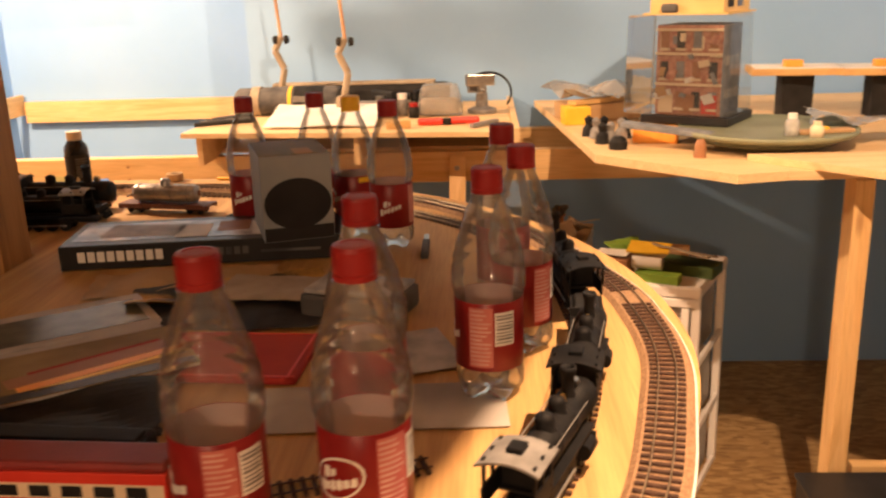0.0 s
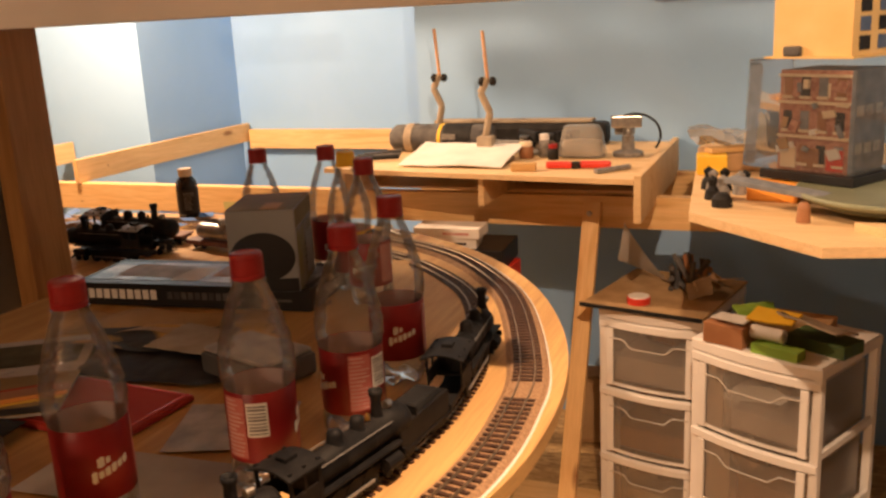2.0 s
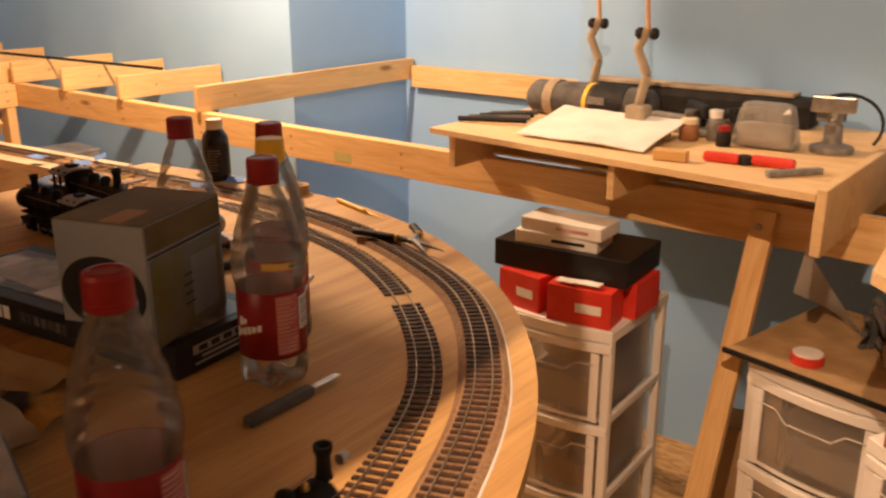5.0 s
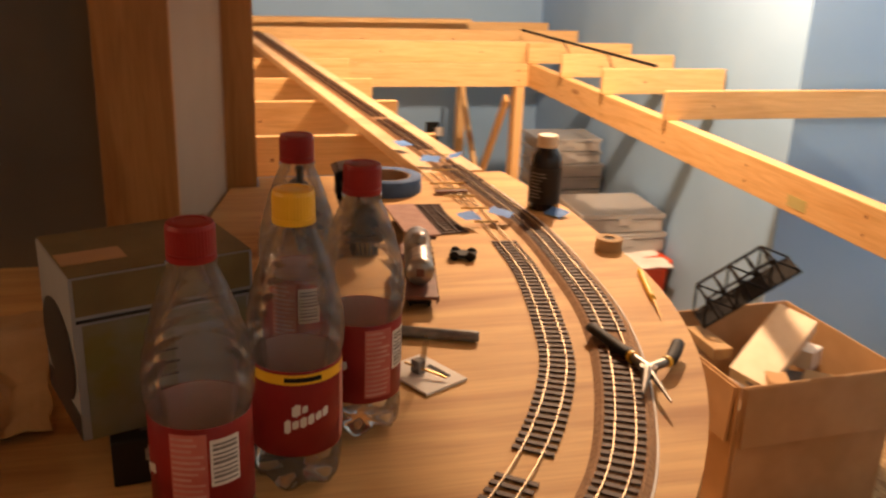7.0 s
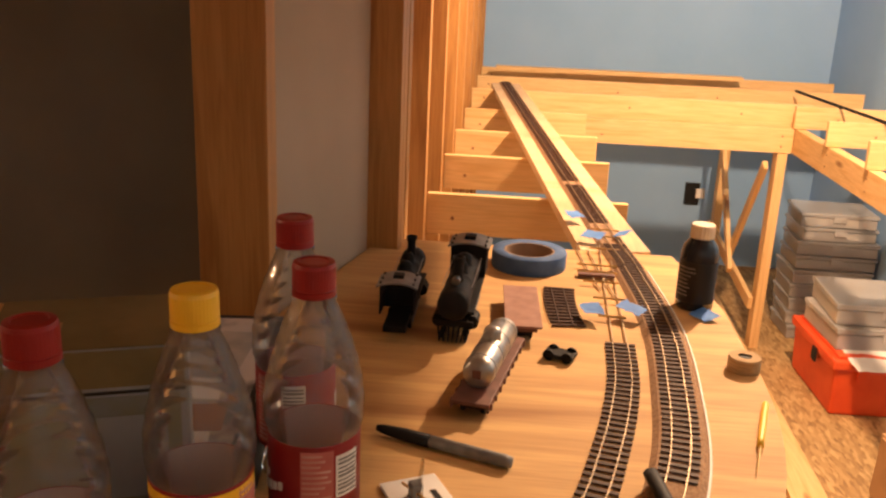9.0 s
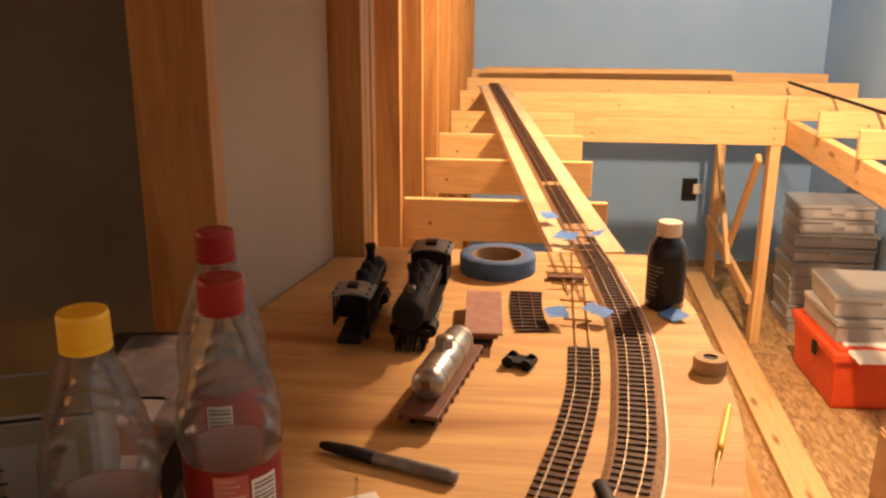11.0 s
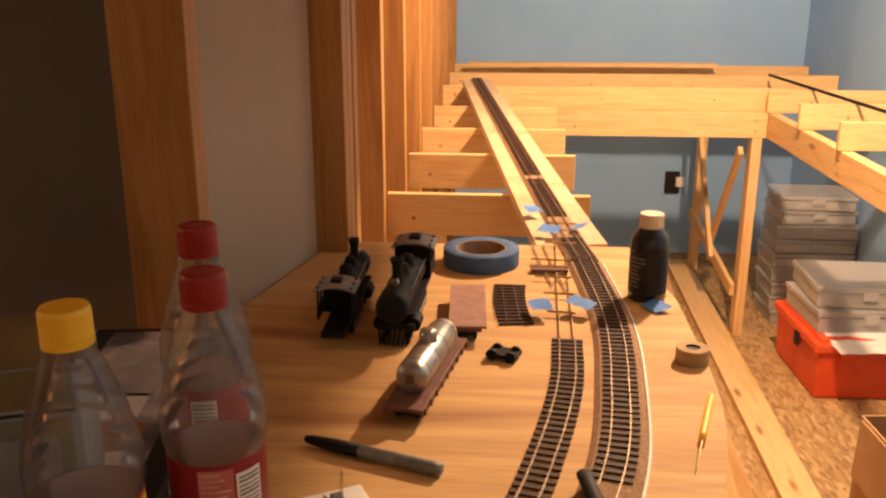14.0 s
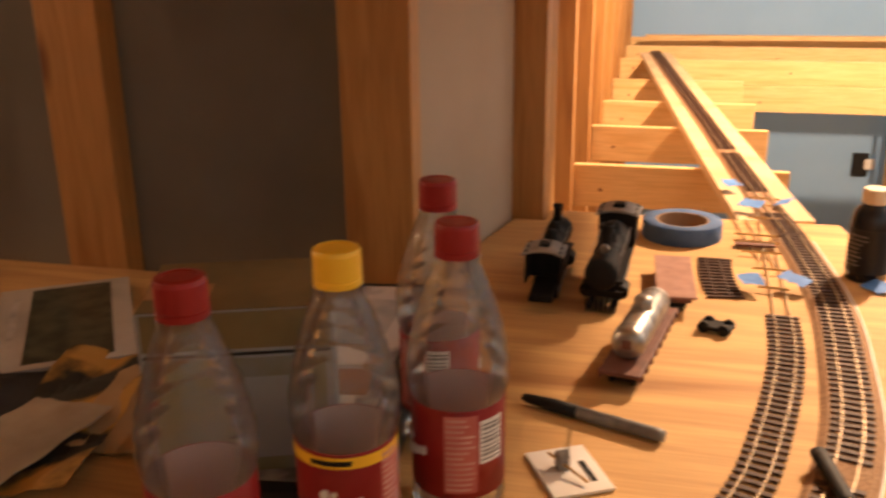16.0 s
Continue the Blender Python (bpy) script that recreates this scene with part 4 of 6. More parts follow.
e = thing("pliers", pose(-0.183, 1.607, 0.0075), "small pliers with black grips lying open", "pliers")
for mid, end, tip, thick in (((-0.0575, -0.009), (-0.115, -0.018), (0.064, -0.009), 0.0030), ((-0.015, 0.035), (-0.057, 0.064), (0.045, -0.028), 0.0045)):
    m0, m1 = Vector((*mid, 0)), Vector((*end, 0))
    d = m0.normalized()
    a = d * 0.030
    pts = [a * (1 - t) ** 2 + 2 * m0 * t * (1 - t) + m1 * t * t for t in [k / 10 for k in range(11)]]
    line = [(p.x, p.y, math.atan2(q.y - p.y, q.x - p.x)) for p, q in zip(pts, pts[1:])]
    ring = [2 * math.pi * k / 12 for k in range(12)]
    part("grip", sweep(line, [(0.0070 * math.cos(t), 0.0055 * math.sin(t)) for t in ring], 0.006), BLACK_SOFT, e, "", None, True)
    part("collar", rod((d.x * 0.026, d.y * 0.026, 0.006), (d.x * 0.0305, d.y * 0.0305, 0.006), 0.0062, 14), YELLOW, e)
    part("arm", rod((d.x * 0.028, d.y * 0.028, 0.006), (0, 0, 0.006), 0.0048), GUNMETAL, e)
    j = Vector((*tip, 0))
    jm = along((0, 0, 0.006), (j.x, j.y, 0.005))
    part("jaw", lathe([(0, 0), (thick, 0), (thick * 1.1, 0.012), (0.0012, j.length), (0, j.length)], 12, (0, 0, 0), Matrix.Rotation(math.pi / 2, 4, "Y")), GUNMETAL, e, "", jm)
part("pivot", lathe([(0, 0), (0.0085, 0), (0.0085, 0.006), (0.003, 0.0075), (0, 0.0075)], 20, (0, 0, 0.003)), GUNMETAL, e)

# ---- boxes and papers ----
tilt = 7
e = thing("train_set_box", pose(-0.312, 1.167, 0.001, 0, 0, tilt), "flat black train set box with a picture lid", "box")
part("carton", box(0.425, 0.148, 0.038, (0, 0, 0), 0.0015), BOX_BLACK, e)
part("lid_picture", box(0.40, 0.105, 0.0006, (0, 0, 0.0382)), PHOTO, e)
for k in range(9):
    part("side_lettering", box(0.011, 0.0006, 0.016, (-0.18 + 0.0145 * k, -0.0743, 0.012)), WHITE, e)
for k in range(9):
    part("faint_lettering", box(0.009, 0.0006, 0.012, (-0.034 + 0.0125 * k, -0.0743, 0.014)), DARK_CLOTH, e)
part("fine_print", box(0.09, 0.0006, 0.004, (0.135, -0.0743, 0.015)), DARK_CLOTH, e)
# Picture patches; the pale ones also paint in the glossy lid's reflection.
for u, v, pw, pd, mt in ((-0.10, 0.0, 0.12, 0.07, PAPER_GREY), (-0.02, -0.012, 0.05, 0.075, PAPER), (0.04, 0.008, 0.05, 0.06, BROWN), (0.10, -0.006, 0.06, 0.08, PAPER), (0.155, 0.0, 0.035, 0.07, PAPER_GREY)):
    part("lid_print", box(pw, pd, 0.0004, (u, v, 0.0390), 0.0, Matrix.Rotation(0.25 * (u + 0.02) * 4, 4, "Z")), mt, e)
part("end_panel", box(0.0006, 0.10, 0.010, (0.2127, 0.0, 0.020)), PAPER_GREY, e)
for k in range(5):
    part("end_lettering", box(0.0006, 0.012, 0.006, (0.2132, -0.036 + 0.018 * k, 0.022)), BOX_BLACK, e)
for k in range(2):
    part("end_small_print", box(0.0006, 0.088 - 0.02 * k, 0.0025, (0.2127, -0.004, 0.008 + 0.006 * k)), PAPER_GREY, e)

e = thing("cube_carton", pose(-0.170, 1.147, 0.0402, 0, 0, 20) @ Matrix.Scale(0.94, 4), "grey cube carton with a dark oval and yellowed sides", "box")
part("carton", box(0.112, 0.146, 0.137, (0, 0, 0), 0.0015), BOX_GREY, e)
part("top_flap", box(0.110, 0.144, 0.0008, (0, 0, 0.1374)), CARD_TOP, e)
part("side_panel", box(0.0006, 0.132, 0.098, (0.0564, 0, 0.0)), CARD_OLIVE, e)
part("side_patch", box(0.0004, 0.052, 0.070, (0.0570, 0.030, 0.012)), BOX_GREY, e, "pale worn patch of the printed side")
part("side_flap_line", box(0.0006, 0.140, 0.0025, (0.0566, 0, 0.1005)), BOX_BLACK, e)
part("side_top", box(0.0006, 0.140, 0.030, (0.0564, 0, 0.106)), CARD_TOP, e)
for k in range(4):
    part("side_print", box(0.0006, 0.018 - 0.003 * (k % 2), 0.0018, (0.0571, -0.002, 0.030 + 0.011 * k)), BOX_BLACK, e)
part("dark_foot", box(0.110, 0.0005, 0.022, (0, -0.0733, 0.001)), BOX_BLACK, e, "black band along the foot of the printed face")
ov = bmesh.new()
pts = [ov.verts.new((0.053 * math.cos(t), -0.0740, 0.060 + 0.041 * math.sin(t))) for t in [2 * math.pi * i / 40 for i in range(40)]]
ov.faces.new(pts)
part("dark_oval", ov, BOX_BLACK, e)
part("tape_strip", box(0.028, 0.05, 0.0006, (0.015, -0.046, 0.1384)), KRAFT, e)

rng = random.Random(4)
# ---- papers and kits at the near end of the bench ----
# White paper dimmed in colour, for the shade over this end.
SHADED_PAPER = mottled("shaded_white_paper", (0.36, 0.33, 0.30), (0.48, 0.45, 0.41), 12.0, 0.85, bumpy=0.05)


def flat(name, x, y, z, w, d, a, mat, label, category, amp=0.004, outline=0.0, thick=0.0006):
    o = part(name, sheet(w, d, amp, abs(hash((round(x, 3), round(y, 3)))) % 97, 14, 12, thick, outline), mat, None, "", pose(x, y, z, 0, 0, a))
    return tagged(o, label, category)


flat("white_sheet", 0.02, 0.60, 0.0006, 0.26, 0.10, 3, SHADED_PAPER, "white printed sheet under the bottles", "paper", 0.0005)
flat("printed_sheet", 0.03, 0.73, 0.0022, 0.13, 0.12, 20, PAPER_GREY, "grey printed sheet on the bench", "paper", 0.0005)
flat("kraft_sheet", -0.30, 0.995, 0.001, 0.26, 0.10, 8, KRAFT_DARK, "torn brown paper beside the boxes", "paper", 0.02, 0.005)
flat("kraft_sheet", -0.22, 0.94, 0.006, 0.26, 0.10, 12, MAG_PHOTO, "torn colour brochure beside the boxes", "paper", 0.02, 0.004)
flat("grey_sheet", -0.20, 0.855, 0.002, 0.30, 0.11, 8, BLACK_FILM, "dark crumpled plastic sheet on the bench", "sheet", 0.014, 0.006)
def brochure(x, y, z, w, d, a, page, panels, label, tilt=0.0):
    e = thing("magazine", pose(x, y, z, tilt, 0, a), label, "magazine")
    part("pages", box(w * 0.99, d * 0.98, 0.004, (0, 0, 0), 0.001), SHADED_PAPER, e)
    part("cover", box(w, d, 0.0008, (0, 0, 0.0042)), page, e)
    for u, v, pw, pd, r, mt in panels:
        part("picture", box(pw * w, pd * d, 0.0004, (u * w, v * d, 0.0052), 0.0, Matrix.Rotation(r, 4, "Z")), mt, e)


brochure(-0.405, 0.80, 0.006, 0.25, 0.15, 34, SHADED_PAPER, ((0.0, 0.05, 0.9, 0.6, 0.0, GREEN_DUSK), (-0.1, -0.36, 0.5, 0.05, 0.0, PAPER_GREY)), "pale catalogue with a dark landscape picture")
brochure(-0.315, 0.675, 0.012, 0.24, 0.13, 32, mottled("olive_magazine_page", (0.20, 0.13, 0.05), (0.30, 0.21, 0.09), 14.0, 0.8, bumpy=0.0), ((0.10, -0.02, 0.80, 0.20, 0.16, BROWN), (0.12, -0.18, 0.76, 0.11, 0.16, ORANGE), (0.14, -0.27, 0.70, 0.05, 0.16, YELLOW), (0.0, -0.42, 0.98, 0.15, 0.0, BOX_BLACK), (0.1, 0.10, 0.6, 0.05, 0.16, DARK_RED)), "glossy magazine with an orange train picture")
e = thing("black_bag", pose(-0.36, 0.555, 0.001, 0, 0, 12), "crumpled black plastic bag under the magazine", "bag")
part("bag", sheet(0.36, 0.13, 0.02, 61, 16, 12, 0.001, 0.008), BLACK_SOFT, e, "", pose(0, 0, 0.004))
e = thing("tie_strip", along((-0.052, 0.441, 0.001), (0.088, 0.490, 0.001)), "loose strip of black plastic track ties", "track")
for k in range(15):
    part("tie", box(0.0042, 0.030, 0.0025, (0.003 + 0.0095 * k, 0, 0)), TIE, e)
part("runner", box(0.142, 0.002, 0.0012, (0.07, 0.008, 0.0026)), TIE, e)
part("runner", box(0.142, 0.002, 0.0012, (0.07, -0.008, 0.0026)), TIE, e)
e = thing("tan_sheet", pose(-0.15, 0.93, 0.014, 3, 0, -8), "tan instruction sheet with a ragged corner", "paper")
part("sheet", sheet(0.15, 0.09, 0.006, 71, 12, 10, 0.001, 0.004), TAN_CLOTH, e)

e = thing("red_folder", pose(-0.19, 0.725, 0.001, 0, 0, -4), "dark red plastic folder lying among the papers", "folder")
part("cover", box(0.25, 0.13, 0.008, (0, 0, 0), 0.0035), DARK_RED, e)
for x, y, w, d in ((0, -0.065, 0.25, 0.003), (0, 0.065, 0.25, 0.003), (-0.125, 0, 0.003, 0.13), (0.125, 0, 0.003, 0.13)):
    part("seam", box(w * 0.98, d * 0.98, 0.0006, (x * 0.92, y * 0.92, 0.0082)), RED, e)

e = thing("dark_instrument_case", pose(-0.03, 0.875, 0.003, 0, 0, -18), "small dark grey plastic case on the papers", "case")
part("shell", box(0.13, 0.085, 0.03, (0, 0, 0), 0.006), mottled("dark_grey_case", (0.07, 0.07, 0.072), (0.11, 0.11, 0.11), 20.0, 0.6), e)
part("lid", box(0.122, 0.077, 0.006, (0, 0, 0.0302), 0.003), PAPER_GREY, e)

e = thing("utility_knife", along((0.037, 1.10, 0.006), (0.033, 1.22, 0.006)), "slim dark knife lying on the plywood", "knife")
part("handle", box(0.085, 0.012, 0.010, (0.043, 0, -0.005), 0.003), DARK_CLOTH, e)
part("blade", box(0.04, 0.008, 0.001, (0.105, 0, 0.0), 0.0), STEEL, e)

e = thing("passenger_coach", pose(-0.26, 0.425, 0.001, 0, 0, -3) @ Matrix.Scale(1.2, 4), "red and cream model passenger coach", "model train")
part("body", box(0.24, 0.030, 0.024, (0, 0, 0.012), 0.001), RED, e)
part("cream_band", box(0.236, 0.0312, 0.011, (0, 0, 0.017)), CREAM, e)
part("roof", box(0.24, 0.031, 0.007, (0, 0, 0.0362), 0.003), mottled("dark_red_roof", (0.2, 0.02, 0.02), (0.27, 0.03, 0.03), 20.0, 0.5), e)
for k in range(10):
    for y in (-0.0158, 0.0158):
        part("window", box(0.014, 0.0004, 0.008, (-0.1 + 0.0222 * k, y, 0.0185)), BLACK_SOFT, e)
for x in (-0.08, 0.08):
    part("bogie", box(0.03, 0.024, 0.012, (x, 0, 0.0), 0.001), BLACK, e)
e = thing("black_coach", pose(-0.305, 0.475, 0.001, 0, 0, -5), "long black model car body on its side", "model train")
part("body", box(0.30, 0.045, 0.04, (0, 0, 0), 0.004), BLACK, e)
part("roof_ridge", box(0.29, 0.02, 0.004, (0, 0, 0.0402), 0.001), BLACK_SOFT, e)

# ---- desk ----
desk = thing("work_desk", pose(0, 0, 0), "shallow plywood work desk with an open shelf below", "desk")
DT = [(-0.756, 2.363), (0.205, 2.262), (0.205, 2.975), (-0.70, 2.975)]
part("desktop", prism(DT, -0.004, 0.010), TOP_PLY, desk)
part("side_board", box(0.019, 0.74, 0.125, (0.216, 2.63, -0.105), 0.002), TOP_PLY, desk)
part("side_board", box(0.019, 0.40, 0.088, (-0.715, 2.60, -0.0925), 0.002), TOP_PLY, desk)
part("divider", box(0.016, 0.42, 0.083, (-0.24, 2.55, -0.0875), 0.001), TOP_PLY, desk)
part("back_board", box(0.90, 0.012, 0.083, (-0.25, 2.86, -0.0875), 0.001), TOP_PLY, desk)
part("shelf_bottom", box(0.94, 0.30, 0.006, (-0.25, 2.72, -0.086)), TOP_PLY, desk)
lumber("desk_leg", (0.02, 2.20, FLOOR), (0.045, 2.50, -0.10), 0.05, 0.025, "", "", PINE, (0, -1, 0.3), parent=desk)
part("bolt_head", lathe([(0, 0), (0.008, 0), (0.007, 0.004), (0, 0.005)], 12, (0.042, 2.475, -0.13), Matrix.Rotation(math.pi / 2, 4, "X")), STEEL, desk)

e = thing("paper_stack", along((-0.60, 2.40, 0.012), (-0.14, 2.37, 0.012)), "white instruction sheets propped on the desk", "paper")
sh = sheet(0.33, 0.215, 0.006, 5, 14, 12, 0.003)
part("sheet", sh, PAPER, e, "", pose(0.24, 0.115, 0.020, 10, 0, 2))
part("prop", box(0.28, 0.03, 0.03, (0.24, 0.18, 0.0), 0.004), KRAFT_DARK, e)

e = thing("tool_bag", pose(-0.50, 2.72, 0.011, 0, 0, -3) @ Matrix.Diagonal((0.95, 0.78, 0.72, 1.0)), "black and yellow rolled tool bag on the desk", "bag")
tx = Matrix.Rotation(math.pi / 2, 4, "Y")
part("body", lathe([(0, 0), (0.05, 0), (0.062, 0.012), (0.065, 0.06), (0.066, 0.2), (0.065, 0.34), (0.06, 0.37), (0, 0.375)], 28, (-0.19, 0, 0.06), tx, None, lambda r, z, a: (r * (1 + 0.03 * math.sin(a * 3 + z * 30)), z)), DARK_CLOTH, e, "", None, True)
for x, w, mt in ((-0.13, 0.03, TAN_CLOTH), (0.0, 0.012, YELLOW), (0.02, 0.10, BLACK_SOFT)):
    part("panel", lathe([(0.0672, 0), (0.0685, 0.001), (0.0685, w), (0.0672, w)], 28, (x, 0, 0.06), tx, None), mt, e)
part("emblem", box(0.05, 0.002, 0.03, (0.045, -0.067, 0.06), 0.0), GREY_MODEL, e)
e = thing("long_case", pose(-0.30, 2.92, 0.011), "long black case lying against the wall", "case")
part("shell", box(0.62, 0.09, 0.072, (0, 0, 0), 0.018), BLACK_SOFT, e)
part("tan_strip", box(0.56, 0.06, 0.010, (-0.02, 0, 0.0722), 0.003), TAN_CLOTH, e)
for k, (x, y, r, h, mt, cp) in enumerate(((-0.18, 2.60, 0.022, 0.05, BROWN, CREAM), (-0.13, 2.63, 0.018, 0.07, GREY_MODEL, WHITE_PLASTIC), (-0.20, 2.66, 0.02, 0.06, TAN_CLOTH, STEEL), (-0.09, 2.58, 0.016, 0.045, BLACK_SOFT, CAP_RED))):
    e = thing("paint_jar", pose(x, y, 0.011), "small hobby paint jar with a screw lid", "jar", "paint jars on the desk")
    part("jar", lathe([(0, 0), (r, 0), (r, h * 0.65), (r * 0.8, h * 0.75), (0, h * 0.75)], 18), mt, e, "", None, True)
    part("lid", lathe([(r * 0.85, h * 0.74), (r * 0.88, h * 0.98), (r * 0.8, h), (0, h)], 18), cp, e)
e = thing("wood_offcut", pose(-0.655, 2.80, 0.011, 0, 0, -4), "small pine offcut on the desk corner", "offcut")
part("offcut", box(0.12, 0.05, 0.045, (0, 0, 0), 0.003), PINE, e)
e = thing("cable_heap", pose(-0.14, 2.70, 0.011), "tangle of dark tools and cables", "tools")
for k in range(9):
    a, c = rng.uniform(-0.12, 0.12), rng.uniform(-0.06, 0.06)
    part("tool", box(rng.uniform(0.06, 0.13), rng.uniform(0.015, 0.035), rng.uniform(0.015, 0.04), (a, c, rng.uniform(0.0, 0.05)), 0.006, Matrix.Rotation(rng.uniform(-1, 1), 4, "Z")), rng.choice((BLACK_SOFT, DARK_CLOTH, GREY_MODEL, TAN_CLOTH)), e)
e = thing("hand_tool", pose(-0.68, 2.55, 0.011, 0, 0, 20), "dark hand tools lying on the desk corner", "tools")
for k in range(4):
    part("tool", rod((-0.09 + 0.02 * k, -0.05 + 0.03 * k, 0.008), (0.09, -0.06 + 0.045 * k, 0.012), 0.007), rng.choice((BLACK_SOFT, DARK_CLOTH)), e)


def strut(x, y, top):
    """Jointed wooden arm."""
    e = thing("jointed_arm", pose(x, y, 0.011), "jointed wooden clamp arm standing on the desk", "clamp", "clamp arms")
    part("foot", box(0.05, 0.05, 0.07, (0, 0, 0), 0.008), TAN_CLOTH, e)
    pts = [(0.0, 0, 0.07), (0.016, 0, 0.14), (-0.012, 0, 0.20), (0.012, 0, 0.245)]
    for p, q in zip(pts, pts[1:]):
        part("link", rod(p, q, 0.011), TAN_CLOTH, e)
    part("rod", rod((0.012, 0, 0.24), (0.0, 0, top), 0.0055), wood("dowel_pine", (0.6, 0.36, 0.2), (0.5, 0.28, 0.15), knots=False), e)
    for s in (-1, 1):
        part("knob", lathe([(0, 0), (0.013, 0), (0.014, 0.008), (0.010, 0.014), (0, 0.014)], 18, (0.012 + 0.012 * s, -0.005, 0.235), Matrix.Rotation(s * math.pi / 2, 4, "Y")), BLACK_SOFT, e)


strut(-0.305, 2.59, 0.385)
strut(-0.55, 2.81, 0.395)

e = thing("mesh_bag", pose(-0.01, 2.62, 0.011), "clear bag of small parts on the desk", "bag")
part("pouch", box(0.15, 0.07, 0.10, (0, 0, 0), 0.02, None, None, 0.75), clear("bag_plastic", (0.8, 0.8, 0.78), cloud=0.25), e)
part("contents", box(0.12, 0.05, 0.05, (0, 0, 0.004), 0.015), TAN_CLOTH, e)
e = thing("red_pliers", pose(0.02, 2.42, 0.011, 0, 0, 4), "pliers with red grips on the desk", "pliers")
part("grip", box(0.075, 0.022, 0.02, (-0.05, 0.0, 0), 0.008), RED, e)
part("grip", box(0.09, 0.022, 0.02, (0.05, 0.01, 0), 0.008), RED, e)
part("joint", lathe([(0, 0), (0.014, 0), (0.014, 0.018), (0, 0.018)], 16, (-0.002, 0.004, 0)), BLACK_SOFT, e)
e = thing("tan_block", pose(-0.12, 2.37, 0.011, 0, 0, 10), "small tan wooden block", "block")
part("block", box(0.07, 0.03, 0.022, (0, 0, 0), 0.003), PLY, e)
e = thing("small_vise", pose(0.12, 2.66, 0.011, 0, 0, 10), "small bench vise with a steel handle", "vise")
part("base", lathe([(0, 0), (0.045, 0), (0.045, 0.012), (0.02, 0.02), (0.018, 0.06), (0, 0.06)], 24), GREY_MODEL, e)
part("jaw", box(0.09, 0.03, 0.035, (-0.005, 0, 0.085), 0.004), STEEL, e)
part("jaw", box(0.06, 0.02, 0.03, (-0.01, 0.03, 0.06), 0.004), GREY_MODEL, e)
part("post", rod((0, 0, 0.05), (0, 0, 0.11), 0.016), STEEL, e)
part("screw", rod((0.0, -0.06, 0.07), (0.0, 0.06, 0.07), 0.006), STEEL, e)
c = [(0.075 * math.cos(t) + 0.02, 0.0, 0.06 + 0.065 * math.sin(t)) for t in [math.pi * (-0.2 + 1.0 * k / 12) for k in range(13)]]
lb = bmesh.new()
for p, q in zip(c, c[1:]):
    rod(p, q, 0.0035, 8, lb)
part("cable_loop", lb, BLACK_SOFT, e)
e = thing("grey_knife", along((0.09, 2.34, 0.016), (0.17, 2.44, 0.016)), "grey knife on the desk edge", "knife")
part("handle", box(0.12, 0.018, 0.012, (0.06, 0, -0.005), 0.004), GREY_MODEL, e)

# ---- side table on the blue wall ----
side = thing("side_table", pose(0, 0, 0), "plywood corner table loaded with kits and a turntable", "table")
part("tabletop", prism([(0.388, 1.893), (0.648, 1.632), (0.76, 1.66), (1.74, 1.66), (1.74, 2.94), (0.30, 2.94)], -0.010, 0.010), TOP_PLY, side)
part("overlapping_board", prism([(0.705, 1.775), (1.05, 1.405), (1.74, 1.405), (1.74, 1.775)], 0.0105, 0.026), TOP_PLY, side)
lumber("table_leg", (0.935, 1.68, FLOOR), (0.935, 1.68, -0.011), 0.06, 0.04, "", "", PINE, (1, 0, 0), parent=side)
lumber("table_leg", (1.6, 1.66, FLOOR), (1.6, 1.66, -0.011), 0.06, 0.04, "", "", PINE, (1, 0, 0), parent=side)
lumber("leg_stretcher", (0.955, 1.68, -0.68), (1.57, 1.66, -0.68), 0.03, 0.06, "", "", PINE, parent=side)

e = thing("turntable", pose(0.80, 1.965, 0.0265), "olive green round turntable stand", "turntable")
part("base", lathe([(0, 0), (0.16, 0), (0.17, 0.006), (0.17, 0.012), (0, 0.012)], 56), mottled("dark_olive", (0.10, 0.11, 0.06), (0.14, 0.15, 0.09), 10.0, 0.6), e)
part("disc", lathe([(0, 0.0125), (0.175, 0.0125), (0.198, 0.017), (0.205, 0.023), (0.205, 0.029), (0.20, 0.031), (0.196, 0.028), (0, 0.028)], 64), GREEN_GREY, e, "", None, True)


def building(e, w, d, h, front, side_mat, cols, rows, z=0.0):
    body = part("shell", box(w, d, h, (0, 0, z), 0.001), side_mat, e)
    part("front_wall", box(0.002, d, h, (w / 2 + 0.0012, 0, z)), front, e)
    for i in range(cols):
        for j in range(rows):
            y, zz = (i + 0.5) / cols * d - d / 2, z + (j + 0.25) * h / rows
            p = part("window", box(0.001, d / cols * 0.5, h / rows * 0.55, (w / 2 + 0.0028, y, zz)), (MODEL_GREY, BLACK_SOFT, BROWN)[(i * 2 + j) % 3], e)
            part("sill", box(0.004, d / cols * 0.6, h / rows * 0.08, (w / 2 + 0.004, y, zz - h / rows * 0.09)), CREAM, p)


e = thing("blister_packed_kit", pose(0.665, 2.10, 0.056, 0, 0, -122) @ Matrix.Diagonal((1.30, 1.30, 1.0, 1.0)), "brick red building kit in a clear blister pack", "model kit")
part("card_base", box(0.15, 0.17, 0.02, (0, 0, 0), 0.002), BOX_BLACK, e)
building(e, 0.11, 0.125, 0.215, BRICK_MODEL, MODEL_GREY, 4, 3, 0.021)
for z in (0.092, 0.165, 0.222):
    part("cornice", box(0.006, 0.126, 0.006, (0.059, 0, z)), CREAM, e)
for k, c in enumerate((CREAM, BROWN, RED)):
    part("shopfront", box(0.004, 0.028, 0.045, (0.0585, -0.042 + 0.042 * k, 0.026)), c, e)
